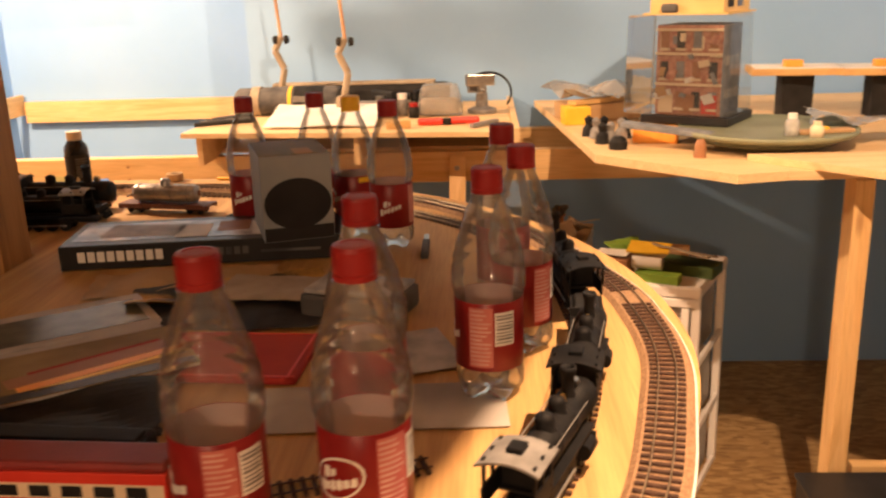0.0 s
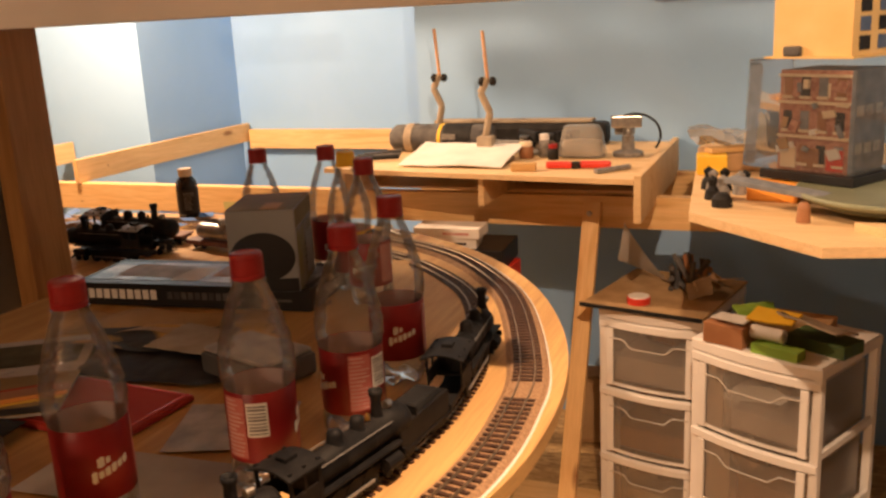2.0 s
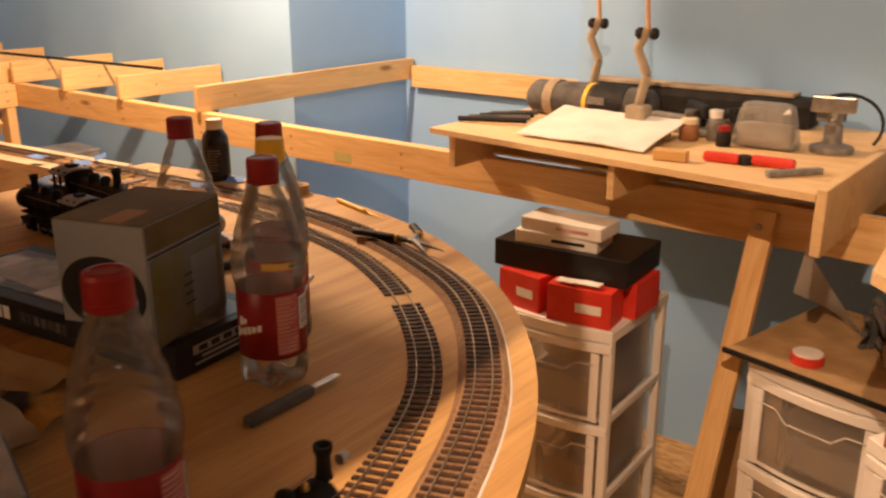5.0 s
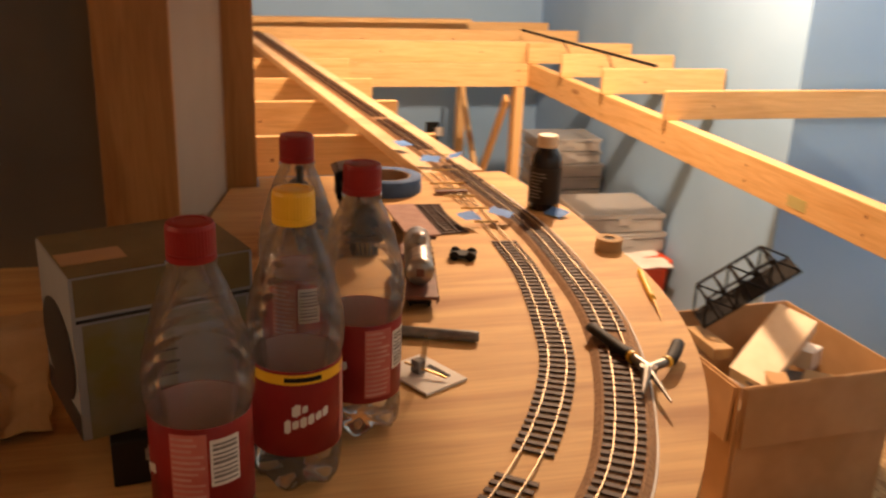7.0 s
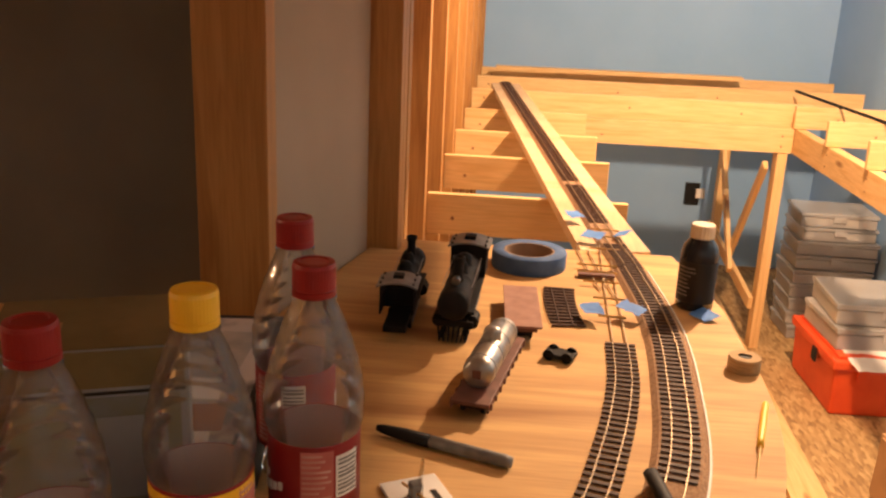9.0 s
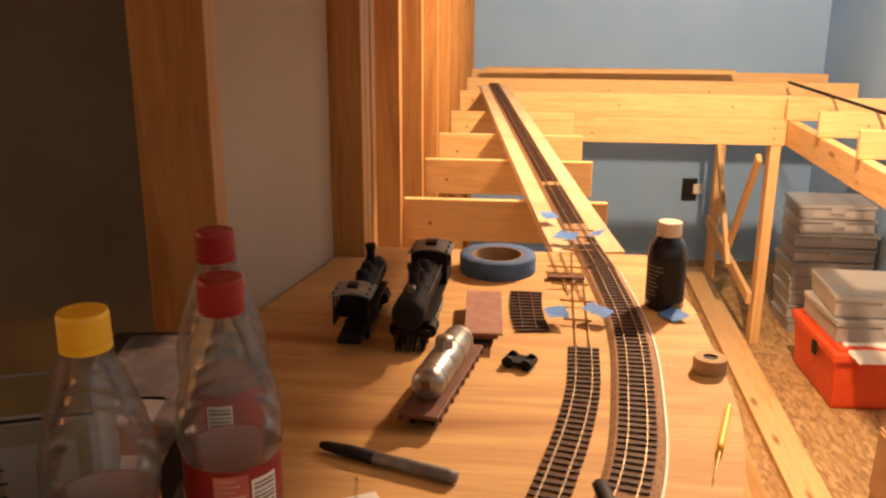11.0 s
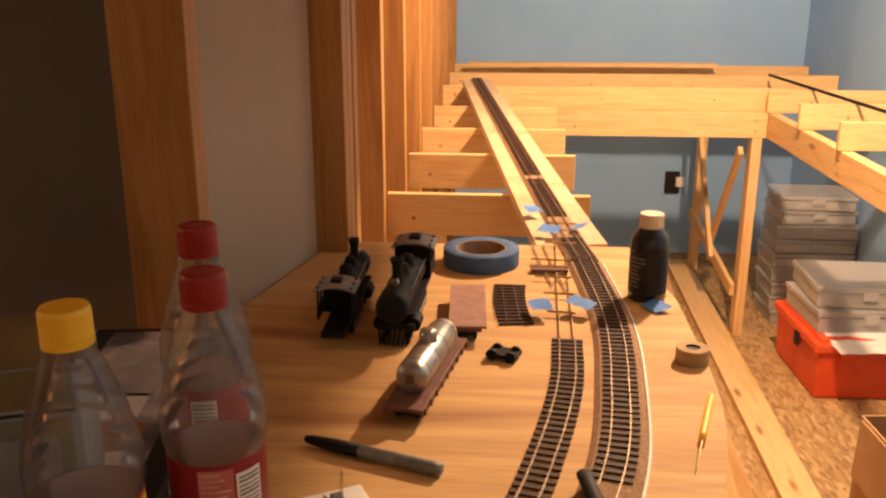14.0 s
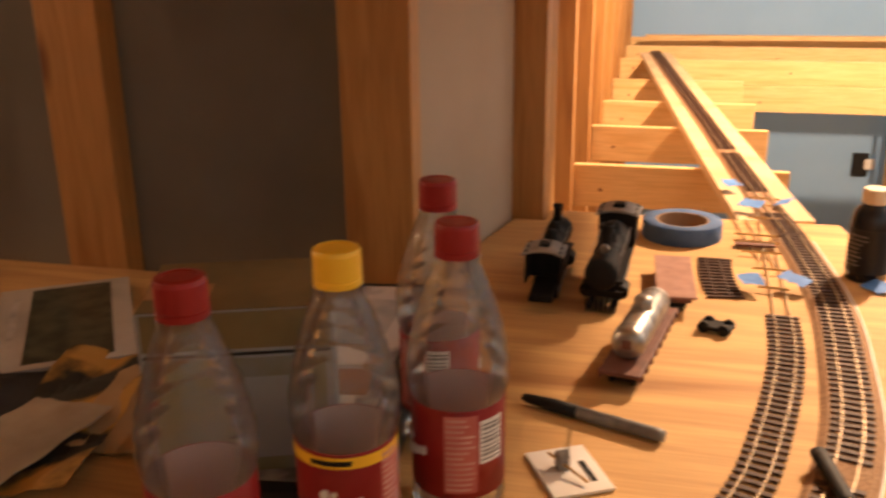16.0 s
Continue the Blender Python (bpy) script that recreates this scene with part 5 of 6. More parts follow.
part("sign", box(0.002, 0.05, 0.025, (0.056, 0.005, 0.095), 0.0, Matrix.Rotation(0.35, 4, "X")), RED, e)
part("sign_patch", box(0.001, 0.022, 0.012, (0.0578, 0.005, 0.101), 0.0, Matrix.Rotation(0.35, 4, "X")), WHITE, e)
for k in range(5):
    part("dark_trim", box(0.003, 0.012, 0.03, (0.056, -0.05 + 0.024 * k, 0.18)), (CREAM, MODEL_GREY, BRICK_MODEL)[k % 3], e)
for k in range(14):
    part("loose_fitting", box(rng.uniform(0.003, 0.006), rng.uniform(0.008, 0.022), rng.uniform(0.008, 0.03), (rng.uniform(0.061, 0.066), rng.uniform(-0.056, 0.056), rng.uniform(0.03, 0.20)), 0.001, Matrix.Rotation(rng.uniform(-0.4, 0.4), 4, "X")), (CREAM, BRICK_MODEL, PAPER, MODEL_GREY, KRAFT)[k % 5], e)
for k in range(6):
    part("side_window", box(0.02, 0.0012, 0.022, (-0.028 + 0.028 * (k % 3), 0.0634, 0.06 + 0.08 * (k // 3))), PAPER_GREY, e)
part("blister", box(0.150, 0.205, 0.240, (0, -0.020, 0.0204), 0.008, None, None, 0.96), BLISTER, e)
e = thing("tan_model_building", pose(0.665, 2.115, 0.3166, 0, 0, -33) @ Matrix.Diagonal((1.30, 1.25, 1.0, 1.0)), "tan model building on top of the blister pack", "model building")
part("body", box(0.14, 0.15, 0.20, (0, 0, 0.004), 0.001), MODEL_TAN, e)
part("plinth", box(0.16, 0.17, 0.004, (0, 0, 0)), MODEL_TAN, e)
part("shrub", box(0.03, 0.018, 0.022, (-0.03, -0.079, 0.004), 0.006), DARK_CLOTH, e)
for i in range(2):
    for j in range(5):
        part("window", box(0.0015, 0.03, 0.028, (0.0708, -0.04 + 0.055 * i, 0.016 + 0.038 * j)), (BLACK_SOFT, mottled("blue_window", (0.05, 0.08, 0.16), (0.1, 0.13, 0.2), 20.0, 0.3))[(i + j) % 2], e)


def small_bottle(x, y, z, r, h, mat, cap, label):
    e = thing("paint_bottle", pose(x, y, z), label, "bottle", "hobby bottles")
    part("body", lathe([(0, 0), (r, 0), (r, h * 0.6), (r * 0.75, h * 0.75), (r * 0.55, h * 0.78), (0, h * 0.78)], 20), mat, e, "", None, True)
    part("cap", lathe([(r * 0.6, h * 0.76), (r * 0.62, h), (0, h)], 20), cap, e)


small_bottle(0.815, 1.83, 0.055, 0.016, 0.05, BIN, WHITE_PLASTIC, "small clear hobby bottle with a white cap")
small_bottle(0.86, 1.80, 0.055, 0.015, 0.035, CREAM, CREAM, "short cream hobby jar")
e = thing("tan_card_strip", pose(0.90, 1.86, 0.055, 0, 0, 12), "tan card strip with a yellow scrap", "card")
part("card", box(0.13, 0.03, 0.008, (0, 0, 0), 0.002), KRAFT, e)
part("scrap", box(0.03, 0.015, 0.006, (-0.01, 0, 0.0082), 0.001), YELLOW, e)
e = thing("plastic_wrap", pose(1.02, 1.98, 0.055), "crumpled clear plastic wrap", "wrapping")
part("wrap", sheet(0.22, 0.14, 0.05, 8, 12, 10, 0.0008, 0.03), clear("wrap_plastic", (0.85, 0.87, 0.87), cloud=0.3), e)
e = thing("yellow_carton", pose(0.388, 2.38, 0.0105, 0, 0, 8), "small yellow carton at the table corner", "box")
part("carton", box(0.075, 0.06, 0.05, (0, 0, 0), 0.003), YELLOW, e)
e = thing("orange_carton", pose(0.555, 2.05, 0.0105, 0, 0, -12), "orange plastic parts box", "box")
part("carton", box(0.11, 0.06, 0.042, (0, 0, 0), 0.004), ORANGE, e)
e = thing("black_figures", pose(0.45, 2.10, 0.0105), "cluster of small black model fittings", "model parts")
for k in range(7):
    part("fitting", lathe([(0, 0), (0.018, 0), (0.015, 0.02), (0.008, 0.03), (0.012, 0.045), (0, 0.055)], 12, (rng.uniform(-0.05, 0.05), rng.uniform(-0.06, 0.08), 0)), rng.choice((BLACK_SOFT, BLACK, GREY_MODEL)), e)
e = thing("dark_stub", pose(0.615, 1.83, 0.0105), "short dark peg on the table edge", "peg")
part("peg", lathe([(0, 0), (0.014, 0), (0.012, 0.03), (0.008, 0.04), (0, 0.04)], 14), BROWN, e)
e = thing("black_jar", pose(0.45, 1.96, 0.0105), "small black jar on the table corner", "jar")
part("jar", lathe([(0, 0), (0.022, 0), (0.022, 0.018), (0.012, 0.03), (0, 0.03)], 18), BLACK_SOFT, e)
e = thing("kit_parts_bag", pose(0.46, 2.48, 0.0105, 0, 0, 15), "wooden kit parts in a clear bag", "bag")
part("wood_block", box(0.22, 0.14, 0.05, (0, 0, 0), 0.01), KRAFT, e)
part("wood_strip", box(0.26, 0.04, 0.012, (0.02, -0.03, 0.052), 0.002, Matrix.Rotation(0.3, 4, "Z")), PLY, e)
part("bag", sheet(0.30, 0.22, 0.06, 12, 12, 10, 0.0008, 0.04), clear("parts_bag_plastic", (0.9, 0.88, 0.86), cloud=0.3), e, "", pose(0.02, 0.03, 0.064))
e = thing("dark_frame_kit", pose(0.58, 1.93, 0.05, 0, 5, -24), "long dark kit tray leaning on the orange box", "model kit")
part("tray", box(0.26, 0.05, 0.012, (0, 0, 0), 0.003), MODEL_GREY, e)
for x, y in ((1.02, 2.45), (1.25, 2.40)):
    e = thing("raised_panel", pose(x, y, 0.0105), "white topped board on black blocks", "model base", "raised panels")
    part("block", box(0.09, 0.06, 0.12, (0, 0, 0), 0.004), BLACK_SOFT, e)
    part("panel", box(0.26, 0.16, 0.018, (0, 0, 0.1202), 0.002, Matrix.Rotation(-0.15, 4, "Z")), PLY, e)
    part("sheet", box(0.24, 0.14, 0.002, (0, 0, 0.1384), 0.0, Matrix.Rotation(-0.15, 4, "Z")), PAPER, e)
    part("orange_block", box(0.05, 0.03, 0.02, (-0.02, -0.03, 0.1406), 0.003), ORANGE, e)


# ---- drawer towers ----
def bowed(w, d, h, z, bow, depth=None, bevel=0.004):
    """A slab whose front bows outwards; with depth, only its front strip."""
    front = [(w * (k / 12 - 0.5), -d / 2 - bow * (1 - (2 * k / 12 - 1) ** 2)) for k in range(13)]
    back = [(w / 2, d / 2), (-w / 2, d / 2)] if depth is None else [(x, y + depth) for x, y in front[::-1]]
    b = prism(front + back, z, z + h)
    bmesh.ops.recalc_face_normals(b, faces=b.faces)
    bmesh.ops.bevel(b, geom=[e for e in b.edges if abs(e.verts[0].co.z - e.verts[1].co.z) < 1e-6 and abs(e.verts[0].co.z - z - h) < 1e-6], offset=bevel, segments=2, affect="EDGES")
    return b


DRAWER_RIM = clear("moulded_drawer_rim", (0.9, 0.88, 0.84), blur=0.25, cloud=0.6, milk=(0.9, 0.85, 0.78))


def drawer_tower(m, w, d, label):
    e = thing("drawer_tower", m, label, "drawer cart", "drawer towers")
    n, h, bow = 3, 0.64, 0.020
    notch = [(-0.5, 0.030), (-0.30, 0.030), (-0.20, 0.052), (0.20, 0.052), (0.30, 0.030), (0.5, 0.030)]
    part("top", bowed(w, d, 0.028, h - 0.028, bow), WHITE_PLASTIC, e)
    ph = (h - 0.028) / n
    for i in range(n):
        z = i * ph
        part("side_rail", box(0.012, d - 0.04, 0.020, (-w / 2 + 0.008, 0, z), 0.003), WHITE_PLASTIC, e)
        part("side_rail", box(0.012, d - 0.04, 0.020, (w / 2 - 0.008, 0, z), 0.003), WHITE_PLASTIC, e)
    for x in (-w / 2 + 0.012, w / 2 - 0.012):
        for y in (-d / 2 + 0.012, d / 2 - 0.012):
            part("post", box(0.022, 0.022, h - 0.026, (x, y, 0), 0.004), WHITE_PLASTIC, e)
    for i in range(n):
        z = i * ph + 0.006
        dr = part("drawer", bowed(w - 0.05, d, ph - 0.034, z, bow - 0.004, 0.003, 0.0004), DRAWER, e, "frosted see-through drawer front")
        part("drawer_lip", bowed(w - 0.004, d + 0.004, 0.022, z + ph - 0.032, bow, 0.016), WHITE_PLASTIC, dr)
        part("drawer_base", box(w - 0.055, d - 0.05, 0.003, (0, 0, z)), DRAWER, dr)
        for x in (-w / 2 + 0.028, w / 2 - 0.028):
            part("drawer_side", box(0.003, d - 0.05, ph - 0.045, (x, 0, z + 0.004)), DRAWER, dr)
        for sx in (-1, 1):
            part("drawer_edge", box(0.020, 0.006, ph - 0.036, (sx * (w / 2 - 0.036), -d / 2 - 0.0065, z), 0.002), WHITE_PLASTIC, dr)
        part("drawer_foot", bowed(w - 0.052, d + 0.003, 0.010, z, bow - 0.004, 0.005, 0.002), WHITE_PLASTIC, dr)
        for p, q in zip(notch, notch[1:]):
            ends = [(u * (w - 0.06), -d / 2 - (bow - 0.004) * (1 - (2 * u * (w - 0.06) / w) ** 2) - 0.0015, z + ph - 0.034 - v) for u, v in (p, q)]
            part("handle_rim", rod(ends[0], ends[1], 0.0019, 6), DRAWER_RIM, dr)
        part("drawer_back", box(w - 0.06, 0.003, ph - 0.045, (0, d / 2 - 0.03, z + 0.004)), WHITE_PLASTIC, dr)
        part("stored_pile", box(w * 0.78, d * 0.80, ph * rng.uniform(0.28, 0.42), (0, -0.015, z + 0.0035), 0.012), (CREAM, KRAFT, PAPER)[(i + int(w * 100)) % 3], dr)
        for k in range(3):
            part("stored_item", box(rng.uniform(0.06, 0.14), rng.uniform(0.05, 0.12), rng.uniform(0.02, 0.05), (rng.uniform(-0.2, 0.2) * w, rng.uniform(-0.2, 0.2) * d, z + 0.42 * ph + 0.004), 0.006, Matrix.Rotation(rng.uniform(-0.6, 0.6), 4, "Z")), rng.choice((CREAM, TAN_CLOTH, PAPER, PAPER_GREY, BROWN)), dr)
    return e


F = FLOOR + 0.0005
drawer_tower(pose(0.592, 2.205, F, 0, 0, -26.5), 0.335, 0.31, "white plastic tower of three frosted drawers with packets on top")
drawer_tower(pose(0.285, 2.475, F, 0, 0, -13), 0.30, 0.36, "white plastic tower of three frosted drawers under a cluttered tray")
drawer_tower(pose(-0.335, 2.42, F, 0, 0, 2), 0.305, 0.31, "white plastic tower of three frosted drawers under red boxes")
D = -0.3595


def carton(name, x, y, z, w, d, h, a, mat, label, stripe=None):
    e = thing(name, pose(x, y, z, 0, 0, a), label, "box")
    part("carton", box(w, d, h, (0, 0, 0), 0.002), mat, e)
    if stripe:
        part("print_bar", box(w * 0.4, 0.0006, h * 0.25, (w * 0.15, -d / 2 - 0.0004, h * 0.35)), stripe, e)
    return e


carton("brown_carton", 0.465, 2.125, D, 0.105, 0.075, 0.052, -26, BROWN, "small brown carton on the drawer tower")
o = part("white_packet", sheet(0.085, 0.055, 0.006, 31, 10, 8, 0.002), PAPER, None, "", pose(0.468, 2.125, D + 0.058, 0, 0, -24))
tagged(o, "crumpled white paper on the brown carton", "paper")
carton("green_packet", 0.575, 2.055, D, 0.115, 0.040, 0.024, -26, GREEN, "flat green packet on the drawer tower")
e = thing("white_roll", pose(0.552, 2.085, D + 0.0245, 0, 0, -24), "short white paper roll among the packets", "paper roll")
part("roll", lathe([(0.008, -0.04), (0.016, -0.04), (0.0165, -0.036), (0.0165, 0.036), (0.016, 0.04), (0.008, 0.04)], 20, (0, 0, 0.0165), Matrix.Rotation(math.pi / 2, 4, "Y")), PAPER, e, "", None, True)
o = part("yellow_packet", sheet(0.11, 0.07, 0.008, 33, 10, 8, 0.004), YELLOW, None, "", pose(0.563, 2.125, D + 0.068, 8, 0, -20))
tagged(o, "glossy yellow packet lying on the paper roll", "packet")
o = part("olive_packet", sheet(0.15, 0.11, 0.016, 35, 12, 10, 0.005, 0.006), TAN_CLOTH, None, "", pose(0.655, 2.125, D + 0.055, -16, 8, -30))
tagged(o, "creased tan paper packet leaning on green ones", "packet")
carton("green_packet", 0.675, 2.13, D, 0.15, 0.085, 0.030, -32, mottled("dark_green_packet", (0.05, 0.09, 0.03), (0.09, 0.14, 0.04), 12.0, 0.5), "dark green packet under creased paper")
carton("brown_card", 0.60, 2.27, D, 0.20, 0.09, 0.030, -14, KRAFT, "flat brown cardboard at the back of the tower")
o = part("green_packet", sheet(0.10, 0.06, 0.022, 37, 10, 8, 0.003, 0.008), GREEN, None, "", pose(0.515, 2.235, D + 0.045, 10, 0, 20))
tagged(o, "crumpled bright green wrapper on the tower", "packet")

e = thing("clutter_tray", pose(0.262, 2.475, D, 0, 0, -13), "thin tray covered with brown scraps", "tray")
part("board", box(0.345, 0.40, 0.008, (0, 0, 0), 0.002), KRAFT_DARK, e)
part("edge", box(0.349, 0.006, 0.012, (0, -0.2, 0), 0.002), BLACK_SOFT, e)
e = thing("brown_scraps", pose(0.33, 2.52, D + 0.0085), "heap of dry brown model scenery", "scenery")
for k in range(30):
    part("twig", rod((rng.uniform(-0.06, 0.04), rng.uniform(-0.08, 0.08), 0.004), (rng.uniform(-0.07, 0.05), rng.uniform(-0.08, 0.08), rng.uniform(0.03, 0.10)), 0.008, 6), rng.choice((BROWN, DARK_CLOTH, DARK_CLOTH)), e)
for k in range(5):
    o = part("card_scrap", sheet(0.07, 0.05, 0.006, 50 + k, 6, 5, 0.002, 0.006), (TAN_CLOTH, CREAM, KRAFT_DARK)[k % 3], None, "", pose(0.36 + 0.018 * k, 2.43 + 0.022 * (k % 3), D + 0.035 + 0.006 * k, 50 - 9 * k, 8 * k - 20, 40 * k))
    tagged(o, "torn scrap of tan card on the tray", "card scrap", "card scraps on the tray")
e = thing("tape_reel", pose(0.205, 2.355, D + 0.0085), "small red and white reel of tape", "tape")
part("reel", lathe([(0, 0), (0.032, 0), (0.032, 0.018), (0, 0.018)], 28), RED, e)
part("label", lathe([(0, 0.0182), (0.029, 0.0182), (0.029, 0.021), (0, 0.021)], 28), WHITE, e)
e = thing("curled_paper", pose(0.185, 2.555, D + 0.0085, 0, 0, 10), "sheet of grey paper curling up off the tray", "paper")
b = bmesh.new()
g = []
for i in range(13):
    u = i / 12
    g.append([b.verts.new((-0.075 + 0.15 * u + 0.02 * v, 0.05 * math.sin(math.pi * u) - 0.05 * v, 0.19 * (1 - u) ** 1.6 * (0.35 + 0.65 * v) + 0.002)) for v in [k / 5 for k in range(6)]])
for p, q in zip(g, g[1:]):
    for i in range(5):
        b.faces.new((p[i], q[i], q[i + 1], p[i + 1]))
bmesh.ops.solidify(b, geom=b.faces[:], thickness=0.0008)
part("curled_sheet", b, PAPER, e)

carton("red_carton", -0.415, 2.305, D, 0.12, 0.075, 0.085, -8, RED, "red parts carton on the drawer tower", WHITE)
carton("red_carton", -0.265, 2.30, D, 0.15, 0.08, 0.085, 8, RED, "red parts carton on the drawer tower", WHITE)
carton("red_carton", -0.31, 2.42, D, 0.28, 0.12, 0.085, 0, RED, "long red carton behind the small ones")
o = part("white_packet", sheet(0.10, 0.030, 0.004, 81, 10, 6, 0.002, 0.004), PAPER, None, "", pose(-0.27, 2.278, D + 0.090, 0, 0, 8))
tagged(o, "white slip of paper on the red carton", "paper")
for y, w in ((2.328, 0.18), (2.082, 0.165)):
    lumber("floor_plank", (-0.165, y, FLOOR + 0.0205), (0.118, y, FLOOR + 0.0205), w, 0.019, "pine plank lying on the floor between drawer towers", "plank", PINE, group="planks on the floor")
carton("black_case", -0.345, 2.40, D + 0.0855, 0.33, 0.20, 0.062, 4, BOX_BLACK, "flat black case on the red cartons")
carton("white_carton", -0.36, 2.36, D + 0.148, 0.20, 0.10, 0.030, 8, PAPER, "flat white carton with a small label", BLACK_SOFT)
carton("white_carton", -0.345, 2.36, D + 0.1785, 0.20, 0.10, 0.030, 3, PAPER, "flat white carton with faded print", LABEL_TEXT)

e = thing("black_crate", pose(1.02, 1.545, FLOOR + 0.0005), "black slotted plastic crate with white cups showing", "crate")
part("crate_body", box(0.42, 0.12, 0.325, (0, 0, 0), 0.004), BOX_BLACK, e)
part("rim", box(0.43, 0.13, 0.012, (0, 0, 0.3252), 0.004), BOX_BLACK, e)
for k in range(4):
    part("white_cell", box(0.055, 0.002, 0.16, (-0.155 + 0.105 * k, -0.0615, 0.14), 0.0008), WHITE_PLASTIC, e)

# ---- far floor ----
e = thing("tool_box", pose(-2.745, 2.785, F, 0, 0, 2), "red-orange plastic tool box under clear parts boxes", "tool box")
part("body", box(0.41, 0.35, 0.175, (0, 0, 0), 0.012, None, None, 1.05), RED_ORANGE, e)
lid = part("lid", box(0.45, 0.39, 0.035, (0, 0, 0.176), 0.008), RED_ORANGE, e)
part("lid_ridge", box(0.40, 0.34, 0.010, (0, 0, 0.2112), 0.004), RED_ORANGE, lid)
for y in (-0.09, 0.09):
    part("latch", box(0.008, 0.04, 0.05, (0.228, y, 0.140), 0.003), RED_ORANGE, e)
part("latch", box(0.04, 0.008, 0.05, (0.05, -0.198, 0.140), 0.003), BLACK_SOFT, e, "dark side latch")


def bin_box(x, y, z, w, d, h, a):
    """Lidded box with two rows of compartments showing through its side."""
    e = thing("parts_bin", pose(x, y, z, 0, 0, a), "clear lidded box of small parts", "storage box", "clear parts boxes")
    part("tub", box(w, d, h * 0.70, (0, 0, 0), 0.006), BIN, e)
    part("lid", box(w + 0.010, d + 0.010, h * 0.24, (0, 0, h * 0.72), 0.004), BIN, e)
    part("catch", box(0.006, 0.05, h * 0.4, (w / 2 + 0.006, 0, h * 0.40), 0.002), BIN, e)
    n = 5
    for k in range(n):
        hh = h * rng.uniform(0.18, 0.5)
        part("contents", box(w - 0.04, d / n - 0.016, hh, (0, (k + 0.5) * d / n - d / 2, 0.004), 0.003), rng.choice((PAPER, PAPER_GREY, PAPER_GREY, BROWN, CREAM, DARK_CLOTH, MODEL_GREY)), e)


bin_box(-2.76, 2.795, F + 0.2215, 0.32, 0.36, 0.085, 3)
bin_box(-2.77, 2.80, F + 0.307, 0.31, 0.35, 0.080, -2)
o = part("paper_sheet", sheet(0.16, 0.30, 0.012, 44, 10, 10, 0.003, 0.006), PAPER, None, "", pose(-2.535, 2.80, F + 0.212, 0, 6, 3))
tagged(o, "white papers hanging over the edge of the tool box", "paper")
for k in range(9):
    bin_box(-3.37 + rng.uniform(-0.008, 0.008), 2.815 + rng.uniform(-0.010, 0.010), F + 0.0615 * k, 0.23, 0.325 if k < 7 else 0.30, 0.061, rng.uniform(-3, 3))
L = "loose pine plank lying on the floor"
lumber("floor_plank", (-4.06, 2.417, FLOOR + 0.0215), (-1.7, 2.368, FLOOR + 0.0215), 0.11, 0.02, L, "plank", PINE)
lumber("floor_plank", (-3.9, 2.30, FLOOR + 0.0205), (-3.0, 2.235, FLOOR + 0.0205), 0.08, 0.019, L, "plank", PINE)
lumber("floor_plank", (-2.5, 2.20, FLOOR + 0.0195), (-1.4, 2.15, FLOOR + 0.0195), 0.14, 0.018, L, "plank", PLY)

e = thing("open_cardboard_box", pose(-1.41, 2.65, F, 0, 0, 3), "open brown cardboard box full of kit boxes", "box")
W, Dp, Hh = 0.46, 0.48, 0.40
part("floor_panel", box(W, Dp, 0.005), KRAFT, e)
for x, y, w, d in ((0, -Dp / 2, W, 0.005), (0, Dp / 2, W, 0.005), (-W / 2, 0, 0.005, Dp - 0.012), (W / 2, 0, 0.005, Dp - 0.012)):
    part("side_panel", box(w, d, Hh - 0.006, (x, y, 0.0055)), KRAFT, e)
part("flap", box(0.005, Dp - 0.03, 0.16, (W / 2 + 0.012, 0, Hh - 0.165), 0.0, Matrix.Rotation(-0.06, 4, "Y")), KRAFT, e)
part("flap", box(W - 0.03, 0.005, 0.15, (0, Dp / 2 + 0.012, Hh - 0.156), 0.0, Matrix.Rotation(0.04, 4, "X")), KRAFT, e)
part("flap", box(W - 0.03, 0.005, 0.15, (0, -Dp / 2 - 0.012, Hh - 0.156), 0.0, Matrix.Rotation(-0.04, 4, "X")), KRAFT, e)
for k in range(12):
    x, y = rng.uniform(-0.15, 0.15), rng.uniform(-0.17, 0.17)
    carton("kit_carton", -1.41 + x, 2.65 + y, F + 0.16 + 0.018 * k, rng.uniform(0.09, 0.17), rng.uniform(0.05, 0.1), rng.uniform(0.03, 0.06), rng.uniform(0, 180), rng.choice((PAPER, KRAFT_DARK, DARK_CLOTH, CREAM, KRAFT)), "small kit carton heaped in the cardboard box")
o = carton("kit_carton", -1.35, 2.63, F + 0.385, 0.11, 0.25, 0.05, 0, CREAM, "long cream kit carton leaning under the model bridge", MODEL_GREY)
o.rotation_euler = (0.55, 0.20, 0.60)


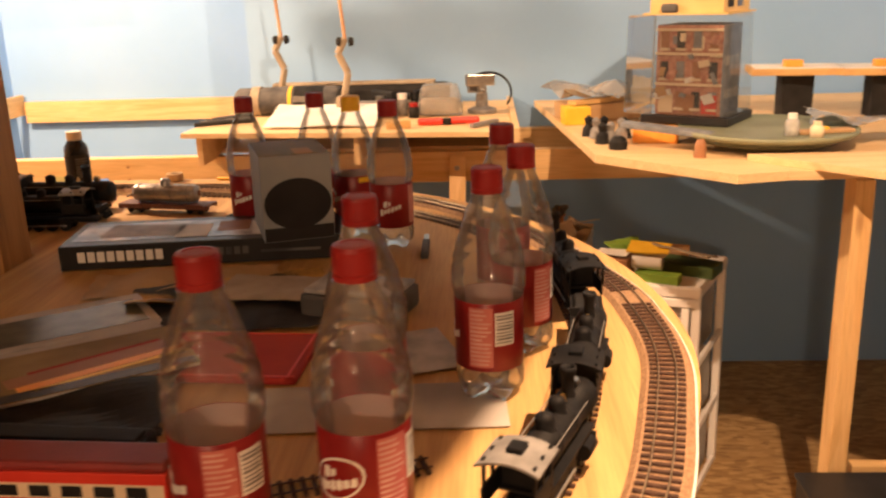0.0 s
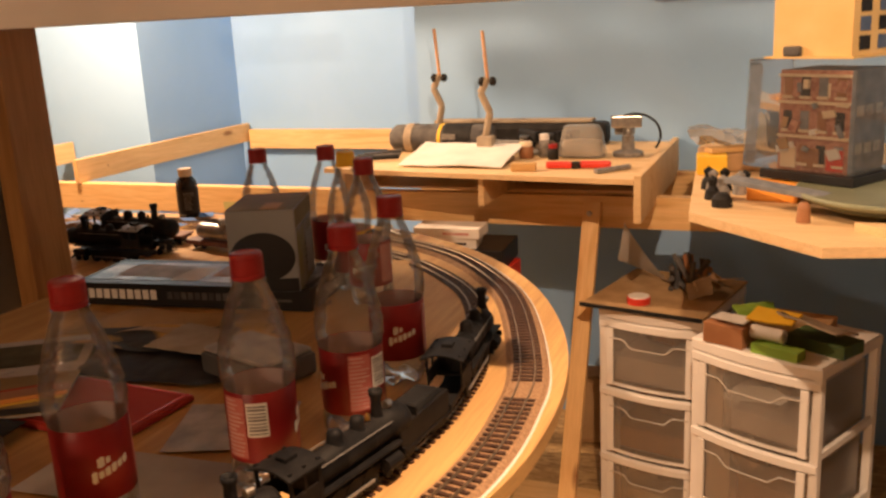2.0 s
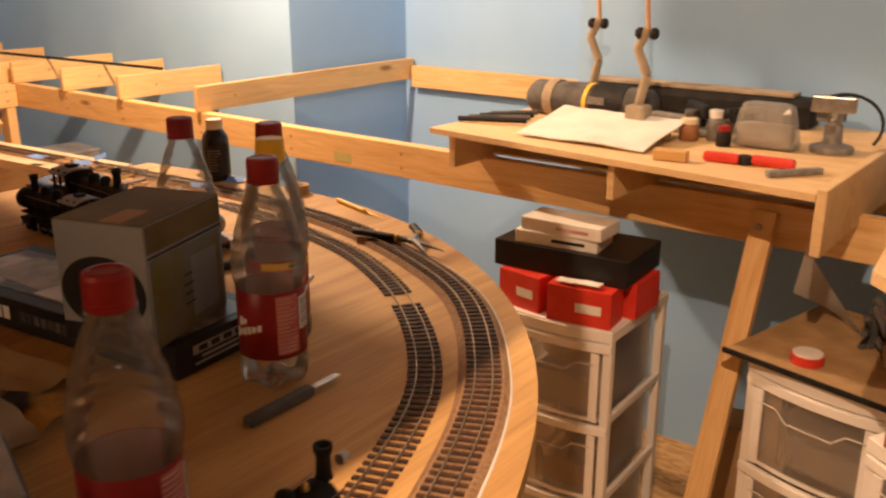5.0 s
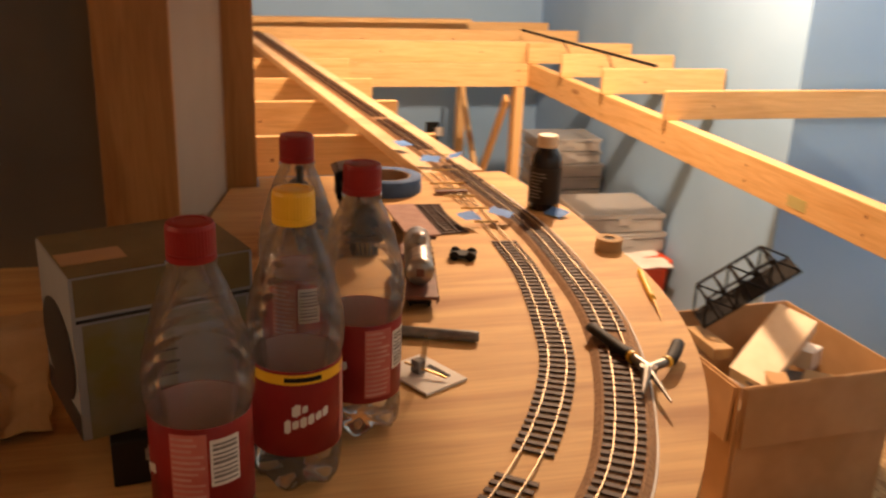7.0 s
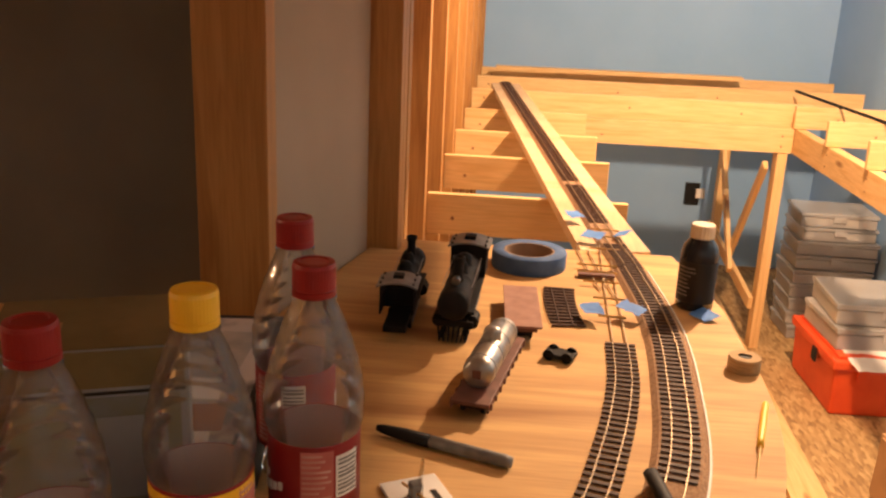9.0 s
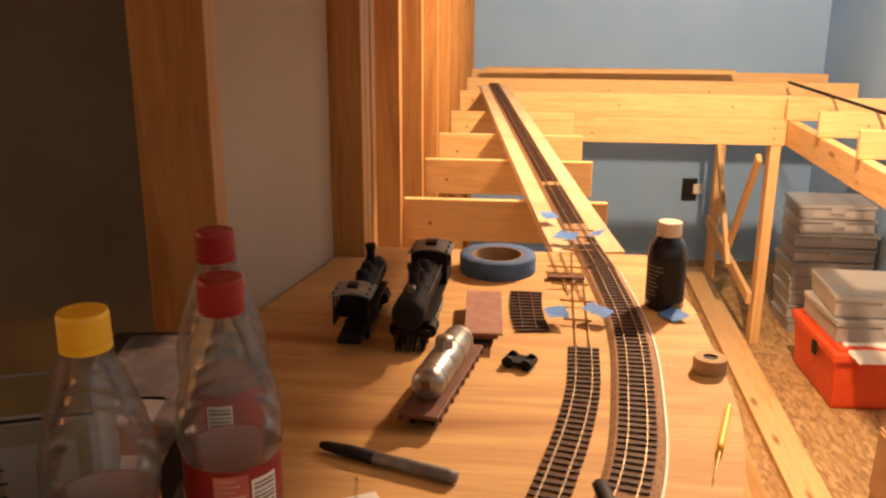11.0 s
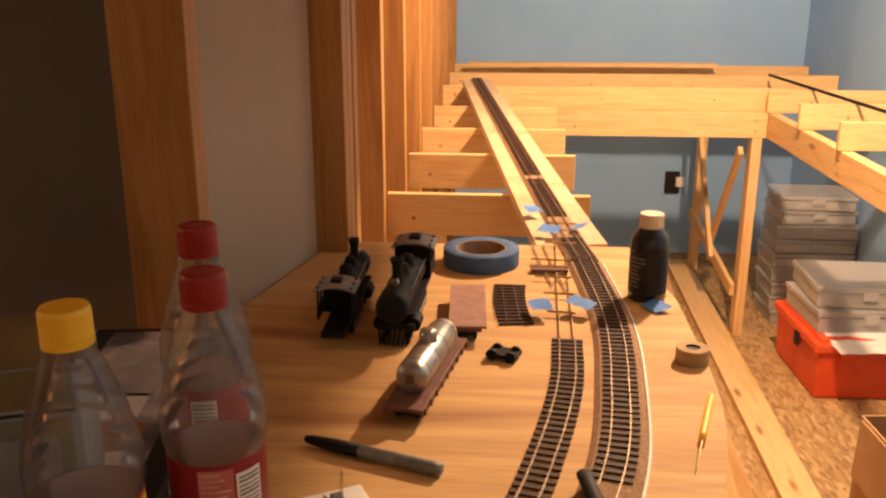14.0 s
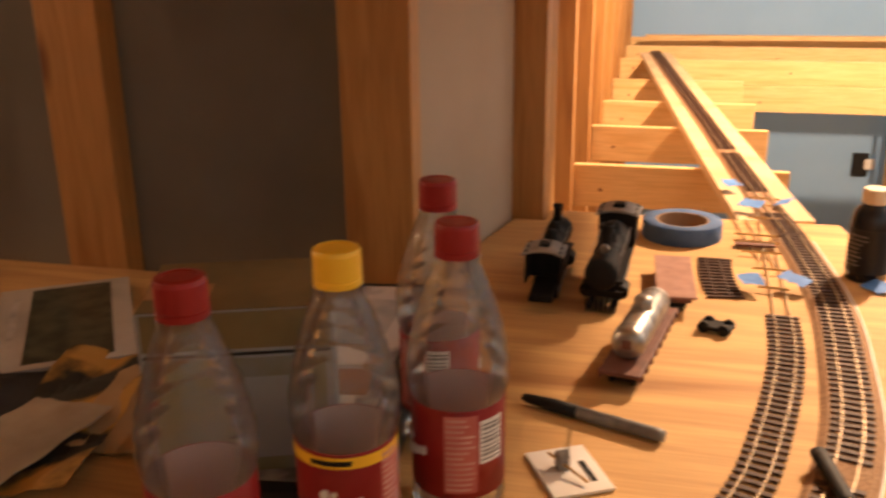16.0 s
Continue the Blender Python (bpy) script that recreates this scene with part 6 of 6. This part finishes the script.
def truss_bridge(m):
    e = thing("model_truss_bridge", m, "dark model truss bridge lying on the heaped box", "model bridge")
    n, s, w, h = 6, 0.05, 0.075, 0.085
    part("deck", box(n * s, w, 0.006), BLACK, e)
    for y in (-w / 2, w / 2):
        part("top_chord", rod((-n * s / 2 + s, y, h), (n * s / 2 - s, y, h), 0.004, 6), BLACK, e)
        part("bottom_chord", rod((-n * s / 2, y, 0.004), (n * s / 2, y, 0.004), 0.004, 6), BLACK, e)
        for k in range(n):
            x0, x1 = -n * s / 2 + k * s, -n * s / 2 + (k + 1) * s
            z0, z1 = (0.004, h) if k % 2 == 0 else (h, 0.004)
            part("diagonal", rod((x0, y, z0), (x1, y, z1), 0.003, 6), BLACK, e)
        for k in range(1, n):
            part("post", rod((-n * s / 2 + k * s, y, 0.004), (-n * s / 2 + k * s, y, h), 0.003, 6), BLACK, e)
    for k in range(1, n):
        part("top_strut", rod((-n * s / 2 + k * s, -w / 2, h), (-n * s / 2 + k * s, w / 2, h), 0.003, 6), BLACK, e)
    return e


truss_bridge(pose(-1.49, 2.62, F + 0.505, 12, -36, 76))

b = bmesh.new()
for k in range(70):
    t0, t1 = k * 0.33, (k + 1) * 0.33
    r0, r1 = 0.13 + 0.03 * math.sin(t0 * 0.7), 0.13 + 0.03 * math.sin(t1 * 0.7)
    rod((r0 * math.cos(t0), r0 * math.sin(t0) * 0.8 + 0.01 * math.sin(t0 * 0.3), 0.006 + 0.0006 * k), (r1 * math.cos(t1), r1 * math.sin(t1) * 0.8 + 0.01 * math.sin(t1 * 0.3), 0.006 + 0.0006 * (k + 1)), 0.004, 6, b)
o = part("extension_cord", b, mottled("yellow_brown_cord", (0.46, 0.30, 0.06), (0.56, 0.38, 0.1), 20.0, 0.6), None, "", pose(-0.88, 2.62, F))
tagged(o, "coiled yellow extension cord on the floor", "cord")
e = thing("paper_bag", pose(-0.02, 2.82, F, 0, 0, 12), "crumpled brown paper bag on the floor", "bag")
part("bag", box(0.20, 0.14, 0.24, (0, 0, 0), 0.02, None, None, 0.9), KRAFT, e)

# ---- track ties, piece by piece ----
ties(track, smooth(OUTER, 0.0118), 0.0051, [(-0.275, 1.607, 0.017), (0.318, 0.905, 0.026)])
ties(inner, smooth(INNER, 0.0118), 0.0002, [(-0.062, 1.438, 0.012)])
